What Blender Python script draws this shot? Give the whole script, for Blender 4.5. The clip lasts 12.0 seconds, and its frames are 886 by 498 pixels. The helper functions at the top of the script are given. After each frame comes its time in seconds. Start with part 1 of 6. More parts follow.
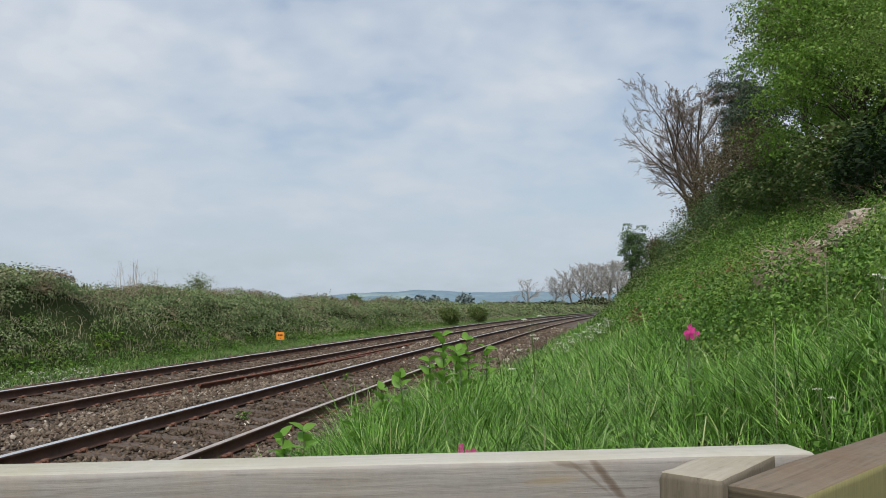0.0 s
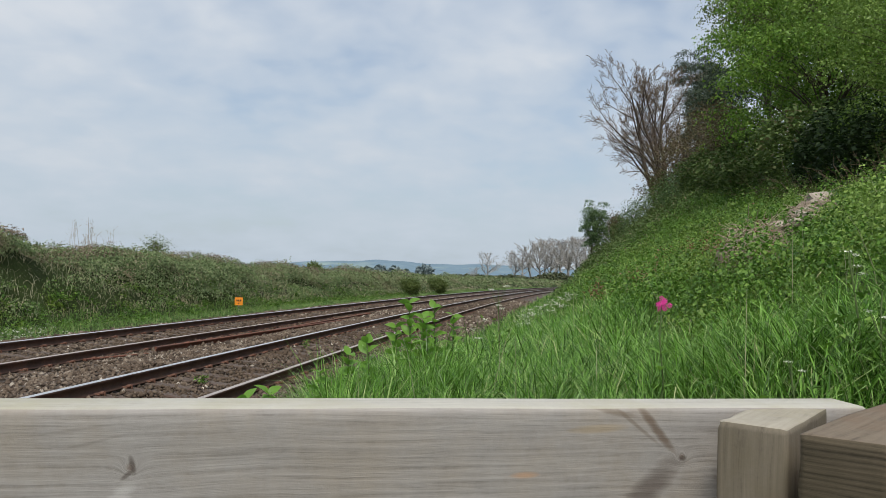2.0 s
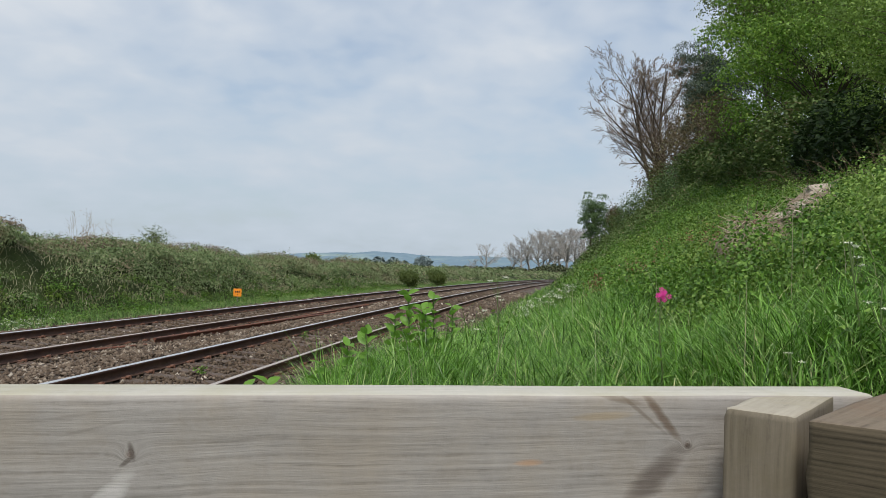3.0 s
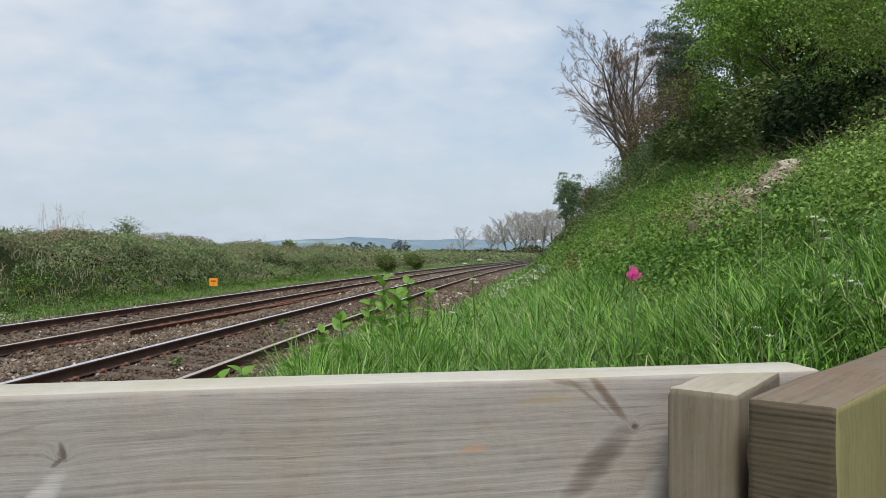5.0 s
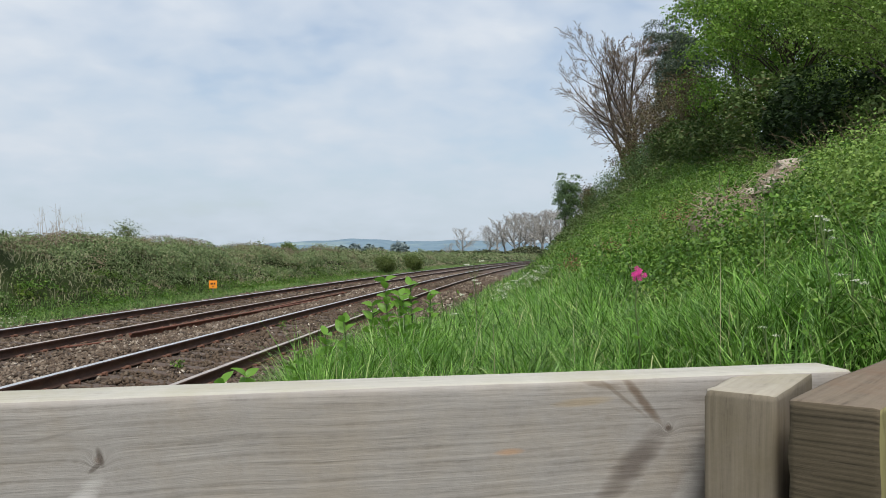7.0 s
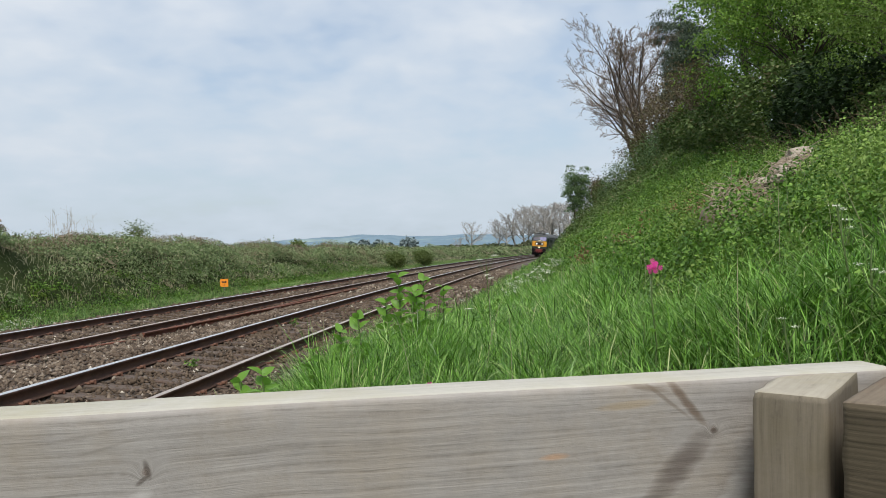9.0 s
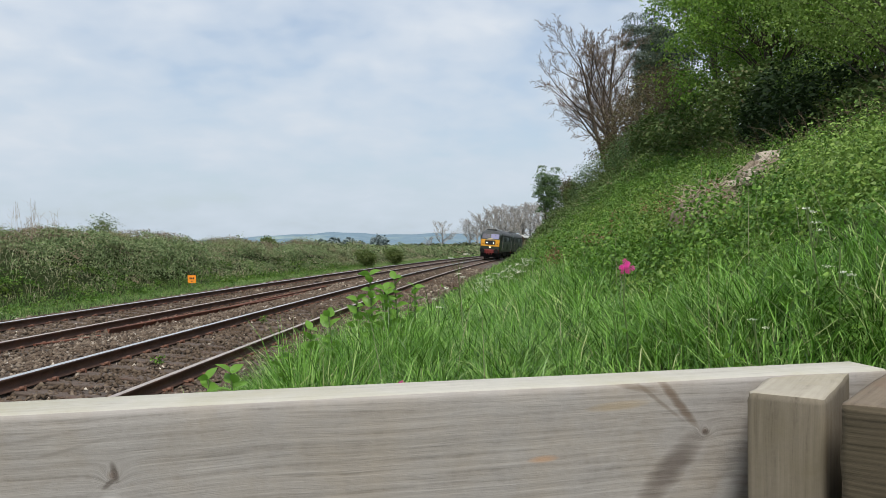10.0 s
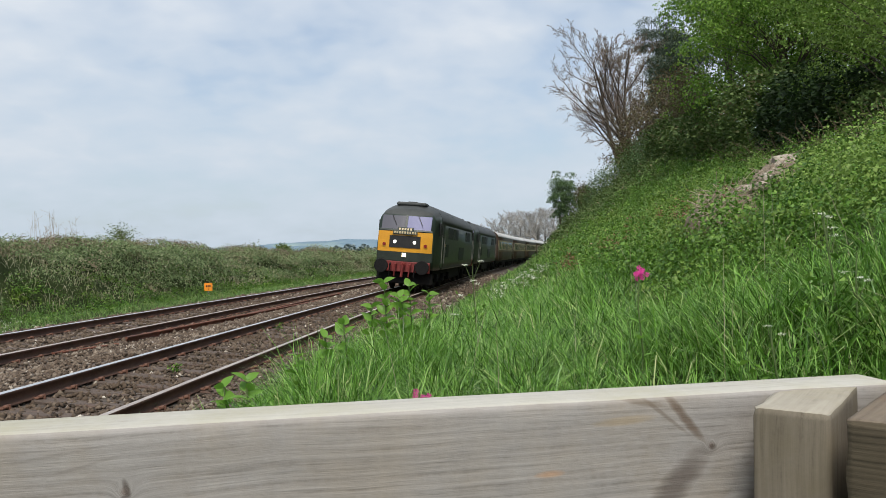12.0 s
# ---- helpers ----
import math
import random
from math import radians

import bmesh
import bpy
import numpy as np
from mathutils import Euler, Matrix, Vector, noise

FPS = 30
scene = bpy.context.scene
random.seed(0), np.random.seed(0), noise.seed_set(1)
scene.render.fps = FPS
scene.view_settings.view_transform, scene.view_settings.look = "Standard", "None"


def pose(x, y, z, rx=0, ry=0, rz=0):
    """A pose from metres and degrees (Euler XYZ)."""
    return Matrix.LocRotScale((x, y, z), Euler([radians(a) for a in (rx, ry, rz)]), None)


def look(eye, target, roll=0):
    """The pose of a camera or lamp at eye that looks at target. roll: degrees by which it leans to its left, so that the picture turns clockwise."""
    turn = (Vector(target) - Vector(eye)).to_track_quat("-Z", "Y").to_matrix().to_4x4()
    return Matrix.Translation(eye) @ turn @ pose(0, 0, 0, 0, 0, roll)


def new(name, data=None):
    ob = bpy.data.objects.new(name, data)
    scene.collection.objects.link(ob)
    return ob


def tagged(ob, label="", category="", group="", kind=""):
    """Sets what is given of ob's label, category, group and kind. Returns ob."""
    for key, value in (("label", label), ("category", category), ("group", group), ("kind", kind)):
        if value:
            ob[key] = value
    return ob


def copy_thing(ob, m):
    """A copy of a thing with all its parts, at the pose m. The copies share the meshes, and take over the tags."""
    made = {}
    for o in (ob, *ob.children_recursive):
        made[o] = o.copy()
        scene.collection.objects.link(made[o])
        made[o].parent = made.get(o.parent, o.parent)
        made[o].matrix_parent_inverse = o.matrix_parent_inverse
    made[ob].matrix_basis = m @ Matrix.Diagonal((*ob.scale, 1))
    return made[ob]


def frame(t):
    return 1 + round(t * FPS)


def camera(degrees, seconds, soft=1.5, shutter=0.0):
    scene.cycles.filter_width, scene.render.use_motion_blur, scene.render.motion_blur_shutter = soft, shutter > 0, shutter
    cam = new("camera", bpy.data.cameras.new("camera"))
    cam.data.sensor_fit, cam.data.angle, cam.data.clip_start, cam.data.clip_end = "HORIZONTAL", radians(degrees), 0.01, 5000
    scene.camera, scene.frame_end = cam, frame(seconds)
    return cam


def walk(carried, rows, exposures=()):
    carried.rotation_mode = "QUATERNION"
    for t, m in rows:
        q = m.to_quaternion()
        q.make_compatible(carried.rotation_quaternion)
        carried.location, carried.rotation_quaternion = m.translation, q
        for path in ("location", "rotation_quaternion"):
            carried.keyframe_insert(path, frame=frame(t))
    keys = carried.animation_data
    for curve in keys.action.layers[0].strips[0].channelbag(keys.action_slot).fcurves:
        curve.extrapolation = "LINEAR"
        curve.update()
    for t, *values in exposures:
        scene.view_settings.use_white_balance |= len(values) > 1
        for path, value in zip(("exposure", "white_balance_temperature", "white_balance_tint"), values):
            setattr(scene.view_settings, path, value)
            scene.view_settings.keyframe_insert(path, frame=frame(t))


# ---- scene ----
cam = camera(59.2, 12.0, soft=0.65)
PATH = [
    (0, (0.068, -0.057, 1.603), (0.064, 1.938, 1.747), 0.0),
    (0.5, (-0.016, -0.006, 1.576), (0.039, 1.989, 1.706), 1.5),
    (1, (-0.02, 0.007, 1.573), (0.057, 2.003, 1.683), 1.9),
    (1.5, (-0.007, 0.002, 1.574), (0.085, 1.997, 1.669), 1.8),
    (2, (0.002, -0.001, 1.572), (0.099, 1.995, 1.644), 1.7),
    (2.5, (0.001, 0.003, 1.568), (0.097, 2.0, 1.627), 1.8),
    (3, (-0.001, 0.008, 1.567), (0.1, 2.005, 1.618), 1.8),
    (5, (0.028, 0.017, 1.569), (0.188, 2.01, 1.579), 0.3),
    (5.5, (0.02, 0.013, 1.571), (0.179, 2.006, 1.59), 0.1),
    (6, (0.014, 0.012, 1.573), (0.173, 2.005, 1.597), 0.2),
    (6.5, (0.012, 0.012, 1.571), (0.177, 2.006, 1.59), 0.0),
    (7, (0.002, 0.021, 1.57), (0.165, 2.015, 1.583), 0.0),
    (9, (-0.021, 0.028, 1.578), (0.118, 2.023, 1.577), -1.0),
    (9.5, (-0.028, 0.042, 1.577), (0.135, 2.035, 1.577), -0.4),
    (10, (-0.031, 0.053, 1.574), (0.183, 2.042, 1.569), -0.3),
    (10.5, (-0.032, 0.051, 1.572), (0.204, 2.037, 1.569), -0.4),
    (11, (-0.031, 0.049, 1.575), (0.202, 2.036, 1.578), -0.4),
    (11.5, (-0.028, 0.05, 1.576), (0.191, 2.038, 1.582), -0.4),
    (12, (-0.025, 0.046, 1.582), (0.151, 2.038, 1.593), -0.7),
]
walk(cam, [(t, look(eye, target, roll)) for t, eye, target, roll in PATH],
     exposures=[(0.0, -0.15), (3.0, -0.12), (5.0, 0.0), (12.0, 0.03)])


# ---- light ----
def node(tree, kind, **values):
    n = tree.nodes.new(kind)
    for key, value in values.items():
        n.inputs[key.replace("_", " ")].default_value = value
    return n


def ramp(tree, stops):
    n = tree.nodes.new("ShaderNodeValToRGB")
    els = n.color_ramp.elements
    while len(els) < len(stops):
        els.new(0.5)
    for e, (p, c) in zip(els, stops):
        e.position, e.color = p, (*c, 1)
    return n


def mixer(tree, fac, a, b, blend="MIX"):
    n = tree.nodes.new("ShaderNodeMix")
    n.data_type, n.blend_type = "RGBA", blend
    for sock, v in ((n.inputs[0], fac), (n.inputs[6], a), (n.inputs[7], b)):
        if isinstance(v, bpy.types.NodeSocket):
            tree.links.new(v, sock)
        elif isinstance(v, (int, float)):
            sock.default_value = v
        else:
            sock.default_value = (*v, 1)
    return n.outputs[2]


def maths(tree, op, a, b=0.0):
    n = tree.nodes.new("ShaderNodeMath")
    n.operation = op
    for sock, v in zip(n.inputs, (a, b)):
        if isinstance(v, bpy.types.NodeSocket):
            tree.links.new(v, sock)
        else:
            sock.default_value = v
    return n.outputs[0]


SUN_EL, SUN_AZ = 57.0, 188.0  # degrees; azimuth clockwise from +Y


def make_world():
    w = bpy.data.worlds.new("sky")
    scene.world = w
    w.use_nodes = True
    tr = w.node_tree
    tr.nodes.clear()
    out, bg = tr.nodes.new("ShaderNodeOutputWorld"), tr.nodes.new("ShaderNodeBackground")
    sky = tr.nodes.new("ShaderNodeTexSky")
    sky.sky_type, sky.sun_disc = "NISHITA", False
    sky.sun_elevation, sky.sun_rotation = radians(SUN_EL), radians(SUN_AZ)
    sky.dust_density = 2.0
    blue = mixer(tr, 1.0, sky.outputs[0], (0.15, 0.15, 0.15), "MULTIPLY")
    # broken high cloud: a flat layer seen in perspective
    co = tr.nodes.new("ShaderNodeTexCoord")
    sep = tr.nodes.new("ShaderNodeSeparateXYZ")
    tr.links.new(co.outputs["Generated"], sep.inputs[0])
    up = maths(tr, "ADD", maths(tr, "MAXIMUM", sep.outputs[2], 0.0), 0.30)
    comb = tr.nodes.new("ShaderNodeCombineXYZ")
    tr.links.new(maths(tr, "DIVIDE", sep.outputs[0], up), comb.inputs[0])
    tr.links.new(maths(tr, "DIVIDE", sep.outputs[1], up), comb.inputs[1])
    big = node(tr, "ShaderNodeTexNoise", Scale=1.7, Detail=4.0, Roughness=0.55)
    small = node(tr, "ShaderNodeTexNoise", Scale=8.5, Detail=4.0, Roughness=0.45, Distortion=0.3)
    for n in (big, small):
        tr.links.new(comb.outputs[0], n.inputs["Vector"])
    dens = maths(tr, "ADD", maths(tr, "MULTIPLY", big.outputs[0], 0.78), maths(tr, "MULTIPLY", small.outputs[0], 0.22))
    cover = ramp(tr, [(0.33, (0.15,) * 3), (0.46, (0.72,) * 3), (0.6, (1.0,) * 3)])
    tr.links.new(dens, cover.inputs[0])
    shade = ramp(tr, [(0.4, (0.60, 0.69, 0.80)), (0.58, (0.70, 0.76, 0.84)), (0.7, (0.80, 0.83, 0.88))])
    tr.links.new(dens, shade.inputs[0])
    col = mixer(tr, cover.outputs[0], blue, shade.outputs[0])
    # the layer closes towards the horizon
    low = ramp(tr, [(0.0, (1.0,) * 3), (0.34, (0.0,) * 3)])
    tr.links.new(sep.outputs[2], low.inputs[0])
    col = mixer(tr, maths(tr, "MULTIPLY", low.outputs[0], 0.75), col, (0.54, 0.63, 0.72))
    tr.links.new(col, bg.inputs[0])
    bg.inputs[1].default_value = 1.0
    tr.links.new(bg.outputs[0], out.inputs[0])


make_world()
sun = new("sun", bpy.data.lights.new("sun", "SUN"))
sun.data.energy, sun.data.angle, sun.data.color = 3.5, radians(20), (1.0, 0.95, 0.87)
_e, _a = radians(SUN_EL), radians(SUN_AZ)
sun.matrix_world = look((math.sin(_a) * math.cos(_e) * 50, math.cos(_a) * math.cos(_e) * 50, math.sin(_e) * 50), (0, 0, 0))
scene.view_settings.exposure = 0.0


# ---- materials ----
def material(name, low, high, rough=0.8, scale=4.0, fine=40.0, bump=0.3, dist=0.01, metal=0.0, stretch=(1, 1, 1), stain=None, coat=0.0, spec=0.5):
    """Two scales of noise between two colours, with relief; stain: a third colour in patches."""
    m = bpy.data.materials.new(name)
    m.use_nodes = True
    tr = m.node_tree
    b = tr.nodes["Principled BSDF"]
    co, mp = tr.nodes.new("ShaderNodeTexCoord"), tr.nodes.new("ShaderNodeMapping")
    mp.inputs["Scale"].default_value = stretch
    tr.links.new(co.outputs["Object"], mp.inputs[0])
    n1 = node(tr, "ShaderNodeTexNoise", Scale=scale, Detail=5.0, Roughness=0.6)
    n2 = node(tr, "ShaderNodeTexNoise", Scale=fine, Detail=4.0, Roughness=0.65)
    for n in (n1, n2):
        tr.links.new(mp.outputs[0], n.inputs["Vector"])
    v = maths(tr, "ADD", maths(tr, "MULTIPLY", n1.outputs[0], 0.5), maths(tr, "MULTIPLY", n2.outputs[0], 0.5))
    r = ramp(tr, [(0.36, low), (0.64, high)])
    tr.links.new(v, r.inputs[0])
    col = r.outputs[0]
    if stain:
        n3 = node(tr, "ShaderNodeTexNoise", Scale=scale * 0.6, Detail=6.0, Roughness=0.7)
        tr.links.new(co.outputs["Object"], n3.inputs["Vector"])
        r3 = ramp(tr, [(0.52, (0,) * 3), (0.68, (1,) * 3)])
        tr.links.new(n3.outputs[0], r3.inputs[0])
        col = mixer(tr, r3.outputs[0], col, stain)
    tr.links.new(col, b.inputs["Base Color"])
    b.inputs["Metallic"].default_value = metal
    b.inputs["Specular IOR Level"].default_value = spec
    rr = tr.nodes.new("ShaderNodeMapRange")
    rr.inputs[3].default_value, rr.inputs[4].default_value = max(0.03, rough - 0.12), min(1.0, rough + 0.12)
    tr.links.new(n2.outputs[0], rr.inputs[0])
    tr.links.new(rr.outputs[0], b.inputs["Roughness"])
    b.inputs["Coat Weight"].default_value = coat
    if bump:
        bp = node(tr, "ShaderNodeBump", Strength=bump, Distance=dist)
        tr.links.new(v, bp.inputs["Height"])
        tr.links.new(bp.outputs[0], b.inputs["Normal"])
    return m


def leaf_material(name, stops, through_light=0.35, rough=0.55, patch=None, patch_scale=0.35, edge=(0.45, 0.62), deep=None):
    """Leaf colour by piece, with drifts of a second colour over the ground."""
    m = bpy.data.materials.new(name)
    m.use_nodes = True
    tr = m.node_tree
    b, out = tr.nodes["Principled BSDF"], tr.nodes["Material Output"]
    geo = tr.nodes.new("ShaderNodeNewGeometry")
    r = ramp(tr, stops)
    tr.links.new(geo.outputs["Random Per Island"], r.inputs[0])
    col = r.outputs[0]
    if patch:
        co = tr.nodes.new("ShaderNodeTexCoord")
        n = node(tr, "ShaderNodeTexNoise", Scale=patch_scale, Detail=5.0, Roughness=0.65)
        tr.links.new(co.outputs["Object"], n.inputs["Vector"])
        pr = ramp(tr, [(edge[0], (0,) * 3), (edge[1], (0.85,) * 3)])
        tr.links.new(n.outputs[0], pr.inputs[0])
        if deep:
            n2 = node(tr, "ShaderNodeTexNoise", Scale=patch_scale * 2.1, Detail=4.0, Roughness=0.6)
            tr.links.new(co.outputs["Object"], n2.inputs["Vector"])
            dr = ramp(tr, [(0.5, (0,) * 3), (0.62, (0.8,) * 3)])
            tr.links.new(n2.outputs[0], dr.inputs[0])
            col = mixer(tr, dr.outputs[0], col, deep)
        col = mixer(tr, pr.outputs[0], col, patch)
    tr.links.new(col, b.inputs["Base Color"])
    b.inputs["Roughness"].default_value = rough
    b.inputs["Specular IOR Level"].default_value = 0.3
    t = tr.nodes.new("ShaderNodeBsdfTranslucent")
    tr.links.new(col, t.inputs[0])
    mix = tr.nodes.new("ShaderNodeMixShader")
    mix.inputs[0].default_value = through_light
    tr.links.new(b.outputs[0], mix.inputs[1])
    tr.links.new(t.outputs[0], mix.inputs[2])
    tr.links.new(mix.outputs[0], out.inputs[0])
    return m


def glow(name, colour, strength):
    m = bpy.data.materials.new(name)
    m.use_nodes = True
    b = m.node_tree.nodes["Principled BSDF"]
    b.inputs["Base Color"].default_value = (*colour, 1)
    b.inputs["Emission Color"].default_value = (*colour, 1)
    b.inputs["Emission Strength"].default_value = strength
    return m


def wood_material(name, low, high, axis, knots=(), algae=None, streaks=(), blotches=0.75, line=0.032, period=0.0062):
    """Weathered softwood: long grain rings warped round the knots, fine checks, grey bloom."""
    m = bpy.data.materials.new(name)
    m.use_nodes = True
    tr = m.node_tree
    b = tr.nodes["Principled BSDF"]
    co, mp = tr.nodes.new("ShaderNodeTexCoord"), tr.nodes.new("ShaderNodeMapping")
    sc = [9.0, 9.0, 9.0]
    sc[axis] = 0.3
    mp.inputs["Scale"].default_value = sc
    warp = node(tr, "ShaderNodeTexNoise", Scale=5.0, Detail=2.0)
    tr.links.new(co.outputs["Object"], warp.inputs["Vector"])
    ofs = tr.nodes.new("ShaderNodeVectorMath")
    ofs.operation = "MULTIPLY_ADD"
    ofs.inputs[1].default_value = (0.012, 0.012, 0.012)
    tr.links.new(warp.outputs[1], ofs.inputs[0])
    tr.links.new(co.outputs["Object"], ofs.inputs[2])
    vec = ofs.outputs[0]
    near = None
    for k, size in knots:
        d = tr.nodes.new("ShaderNodeVectorMath")
        d.operation = "DISTANCE"
        tr.links.new(co.outputs["Object"], d.inputs[0])
        d.inputs[1].default_value = k
        g = maths(tr, "DIVIDE", size * size, maths(tr, "ADD", maths(tr, "POWER", d.outputs["Value"], 2.0), size * size * 0.35))
        near = g if near is None else maths(tr, "ADD", near, g)
    if near is not None:
        push = tr.nodes.new("ShaderNodeCombineXYZ")
        tr.links.new(maths(tr, "MULTIPLY", near, 0.007), push.inputs[2 if axis != 2 else 0])
        add = tr.nodes.new("ShaderNodeVectorMath")
        tr.links.new(vec, add.inputs[0])
        tr.links.new(push.outputs[0], add.inputs[1])
        vec = add.outputs[0]
    tr.links.new(vec, mp.inputs[0])
    rings = node(tr, "ShaderNodeTexNoise", Scale=22.0, Detail=4.0, Roughness=0.65)
    checks = node(tr, "ShaderNodeTexNoise", Scale=48.0, Detail=4.0, Roughness=0.7)
    for n in (rings, checks):
        tr.links.new(mp.outputs[0], n.inputs["Vector"])
    pores = node(tr, "ShaderNodeTexNoise", Scale=70.0, Detail=5.0, Roughness=0.7)
    tr.links.new(co.outputs["Object"], pores.inputs["Vector"])
    # the year rings, cut along the grain
    part_of = tr.nodes.new("ShaderNodeSeparateXYZ")
    tr.links.new(vec, part_of.inputs[0])
    slow = node(tr, "ShaderNodeTexNoise", Scale=0.55, Detail=3.0, Roughness=0.5)
    tr.links.new(mp.outputs[0], slow.inputs["Vector"])
    across = part_of.outputs[0 if axis == 2 else 2]
    turn = maths(tr, "ADD", maths(tr, "MULTIPLY", across, 2 * math.pi / period), maths(tr, "MULTIPLY", slow.outputs[0], 22.0))
    lines = maths(tr, "MULTIPLY", maths(tr, "SINE", turn), line)
    v = maths(tr, "ADD", maths(tr, "MULTIPLY", rings.outputs[0], 0.38), maths(tr, "MULTIPLY", checks.outputs[0], 0.34))
    v = maths(tr, "ADD", v, maths(tr, "MULTIPLY", pores.outputs[0], 0.28))
    v = maths(tr, "ADD", v, lines)
    r = ramp(tr, [(0.26, low), (0.46, tuple(0.4 * a + 0.6 * c for a, c in zip(low, high))), (0.72, high)])
    tr.links.new(v, r.inputs[0])
    col = r.outputs[0]
    blot = node(tr, "ShaderNodeTexNoise", Scale=9.0, Detail=5.0, Roughness=0.65)
    tr.links.new(co.outputs["Object"], blot.inputs["Vector"])
    br = ramp(tr, [(0.45, (0,) * 3), (0.7, (blotches,) * 3)])
    tr.links.new(blot.outputs[0], br.inputs[0])
    col = mixer(tr, br.outputs[0], col, (0.30, 0.235, 0.15) if algae is None else algae)
    if near is not None:
        kr = ramp(tr, [(0.5, (0,) * 3), (1.0, (0.55,) * 3), (1.0, (0.7,) * 3)])
        tr.links.new(maths(tr, "MULTIPLY", near, 0.42), kr.inputs[0])
        col = mixer(tr, kr.outputs[0], col, (0.17, 0.125, 0.10))
    if streaks:
        sp = tr.nodes.new("ShaderNodeSeparateXYZ")
        tr.links.new(co.outputs["Object"], sp.inputs[0])
        fray = maths(tr, "MULTIPLY", maths(tr, "SUBTRACT", rings.outputs[0], 0.5), 1.6)
        for x, z, angle, length, width, tone, much in streaks:
            ca, sa = math.cos(radians(angle)), math.sin(radians(angle))
            dx, dz = maths(tr, "SUBTRACT", sp.outputs[0], x), maths(tr, "SUBTRACT", sp.outputs[2], z)
            u = maths(tr, "ADD", maths(tr, "MULTIPLY", dx, ca / length), maths(tr, "MULTIPLY", dz, sa / length))
            v2 = maths(tr, "ADD", maths(tr, "MULTIPLY", dx, -sa / width), maths(tr, "MULTIPLY", dz, ca / width))
            far = maths(tr, "ADD", maths(tr, "ADD", maths(tr, "POWER", maths(tr, "ABSOLUTE", u), 2.0), maths(tr, "POWER", maths(tr, "ABSOLUTE", v2), 2.0)), fray)
            sr = ramp(tr, [(0.15, (much,) * 3), (1.0, (0.0,) * 3)])
            tr.links.new(far, sr.inputs[0])
            col = mixer(tr, sr.outputs[0], col, tone)
    tr.links.new(col, b.inputs["Base Color"])
    b.inputs["Roughness"].default_value = 0.85
    b.inputs["Specular IOR Level"].default_value = 0.25
    bp = node(tr, "ShaderNodeBump", Strength=0.5, Distance=0.002)
    tr.links.new(v, bp.inputs["Height"])
    tr.links.new(bp.outputs[0], b.inputs["Normal"])
    return m


M = {}
M["soil"] = material("soil", (0.016, 0.024, 0.008), (0.04, 0.058, 0.018), 1.0, 0.6, 9.0, 0.5, 0.05, spec=0.1)
M["ballast_bed"] = material("ballast_bed", (0.04, 0.03, 0.023), (0.12, 0.092, 0.072), 0.9, 1.2, 22.0, 1.0, 0.05, stain=(0.085, 0.052, 0.036))
M["stone"] = leaf_material("stone", [(0.0, (0.036, 0.026, 0.019)), (0.4, (0.105, 0.077, 0.056)), (0.8, (0.19, 0.148, 0.11)), (0.96, (0.28, 0.235, 0.185)), (1.0, (0.52, 0.47, 0.40))], 0.0, 0.85, patch=(0.095, 0.066, 0.045), patch_scale=0.5)
M["dusty_stone"] = leaf_material("dusty_stone", [(0.0, (0.032, 0.023, 0.016)), (0.4, (0.082, 0.059, 0.041)), (0.85, (0.145, 0.108, 0.078)), (0.98, (0.22, 0.178, 0.135)), (1.0, (0.58, 0.53, 0.45))], 0.0, 0.9, patch=(0.08, 0.055, 0.036), patch_scale=0.6)
M["rail_rust"] = material("rail_rust", (0.042, 0.021, 0.015), (0.125, 0.062, 0.041), 0.8, 3.0, 60.0, 0.3, 0.004)
M["rail_shine"] = material("rail_shine", (0.60, 0.60, 0.60), (0.78, 0.78, 0.77), 0.40, 2.0, 80.0, 0.05, 0.001, metal=0.8)
M["rail_dull"] = material("rail_dull", (0.40, 0.33, 0.29), (0.60, 0.53, 0.48), 0.5, 2.0, 70.0, 0.1, 0.001, metal=0.6)
M["old_rail"] = material("old_rail", (0.09, 0.033, 0.02), (0.20, 0.075, 0.045), 0.85, 3.0, 50.0, 0.3, 0.004)
M["sleeper"] = material("sleeper", (0.05, 0.036, 0.028), (0.135, 0.10, 0.08), 0.9, 3.0, 30.0, 0.6, 0.01, stretch=(1, 6, 6), stain=(0.09, 0.05, 0.034))
M["clip"] = material("clip", (0.07, 0.03, 0.02), (0.17, 0.08, 0.05), 0.8, 8.0, 60.0, 0.3, 0.003)
M["grass"] = leaf_material("grass", [(0.0, (0.022, 0.06, 0.008)), (0.3, (0.074, 0.185, 0.023)), (0.7, (0.19, 0.385, 0.058)), (0.93, (0.35, 0.55, 0.155)), (1.0, (0.54, 0.52, 0.29))], 0.28, 0.36, patch=(0.125, 0.285, 0.036), patch_scale=0.9, edge=(0.5, 0.7))
M["verge_grass"] = leaf_material("verge_grass", [(0.0, (0.115, 0.215, 0.06)), (0.5, (0.18, 0.31, 0.085)), (0.85, (0.25, 0.38, 0.12)), (1.0, (0.42, 0.39, 0.22))], 0.35, 0.6)
M["dead_grass"] = leaf_material("dead_grass", [(0.0, (0.28, 0.26, 0.155)), (0.6, (0.43, 0.40, 0.26)), (1.0, (0.60, 0.56, 0.41))], 0.25, 0.8)
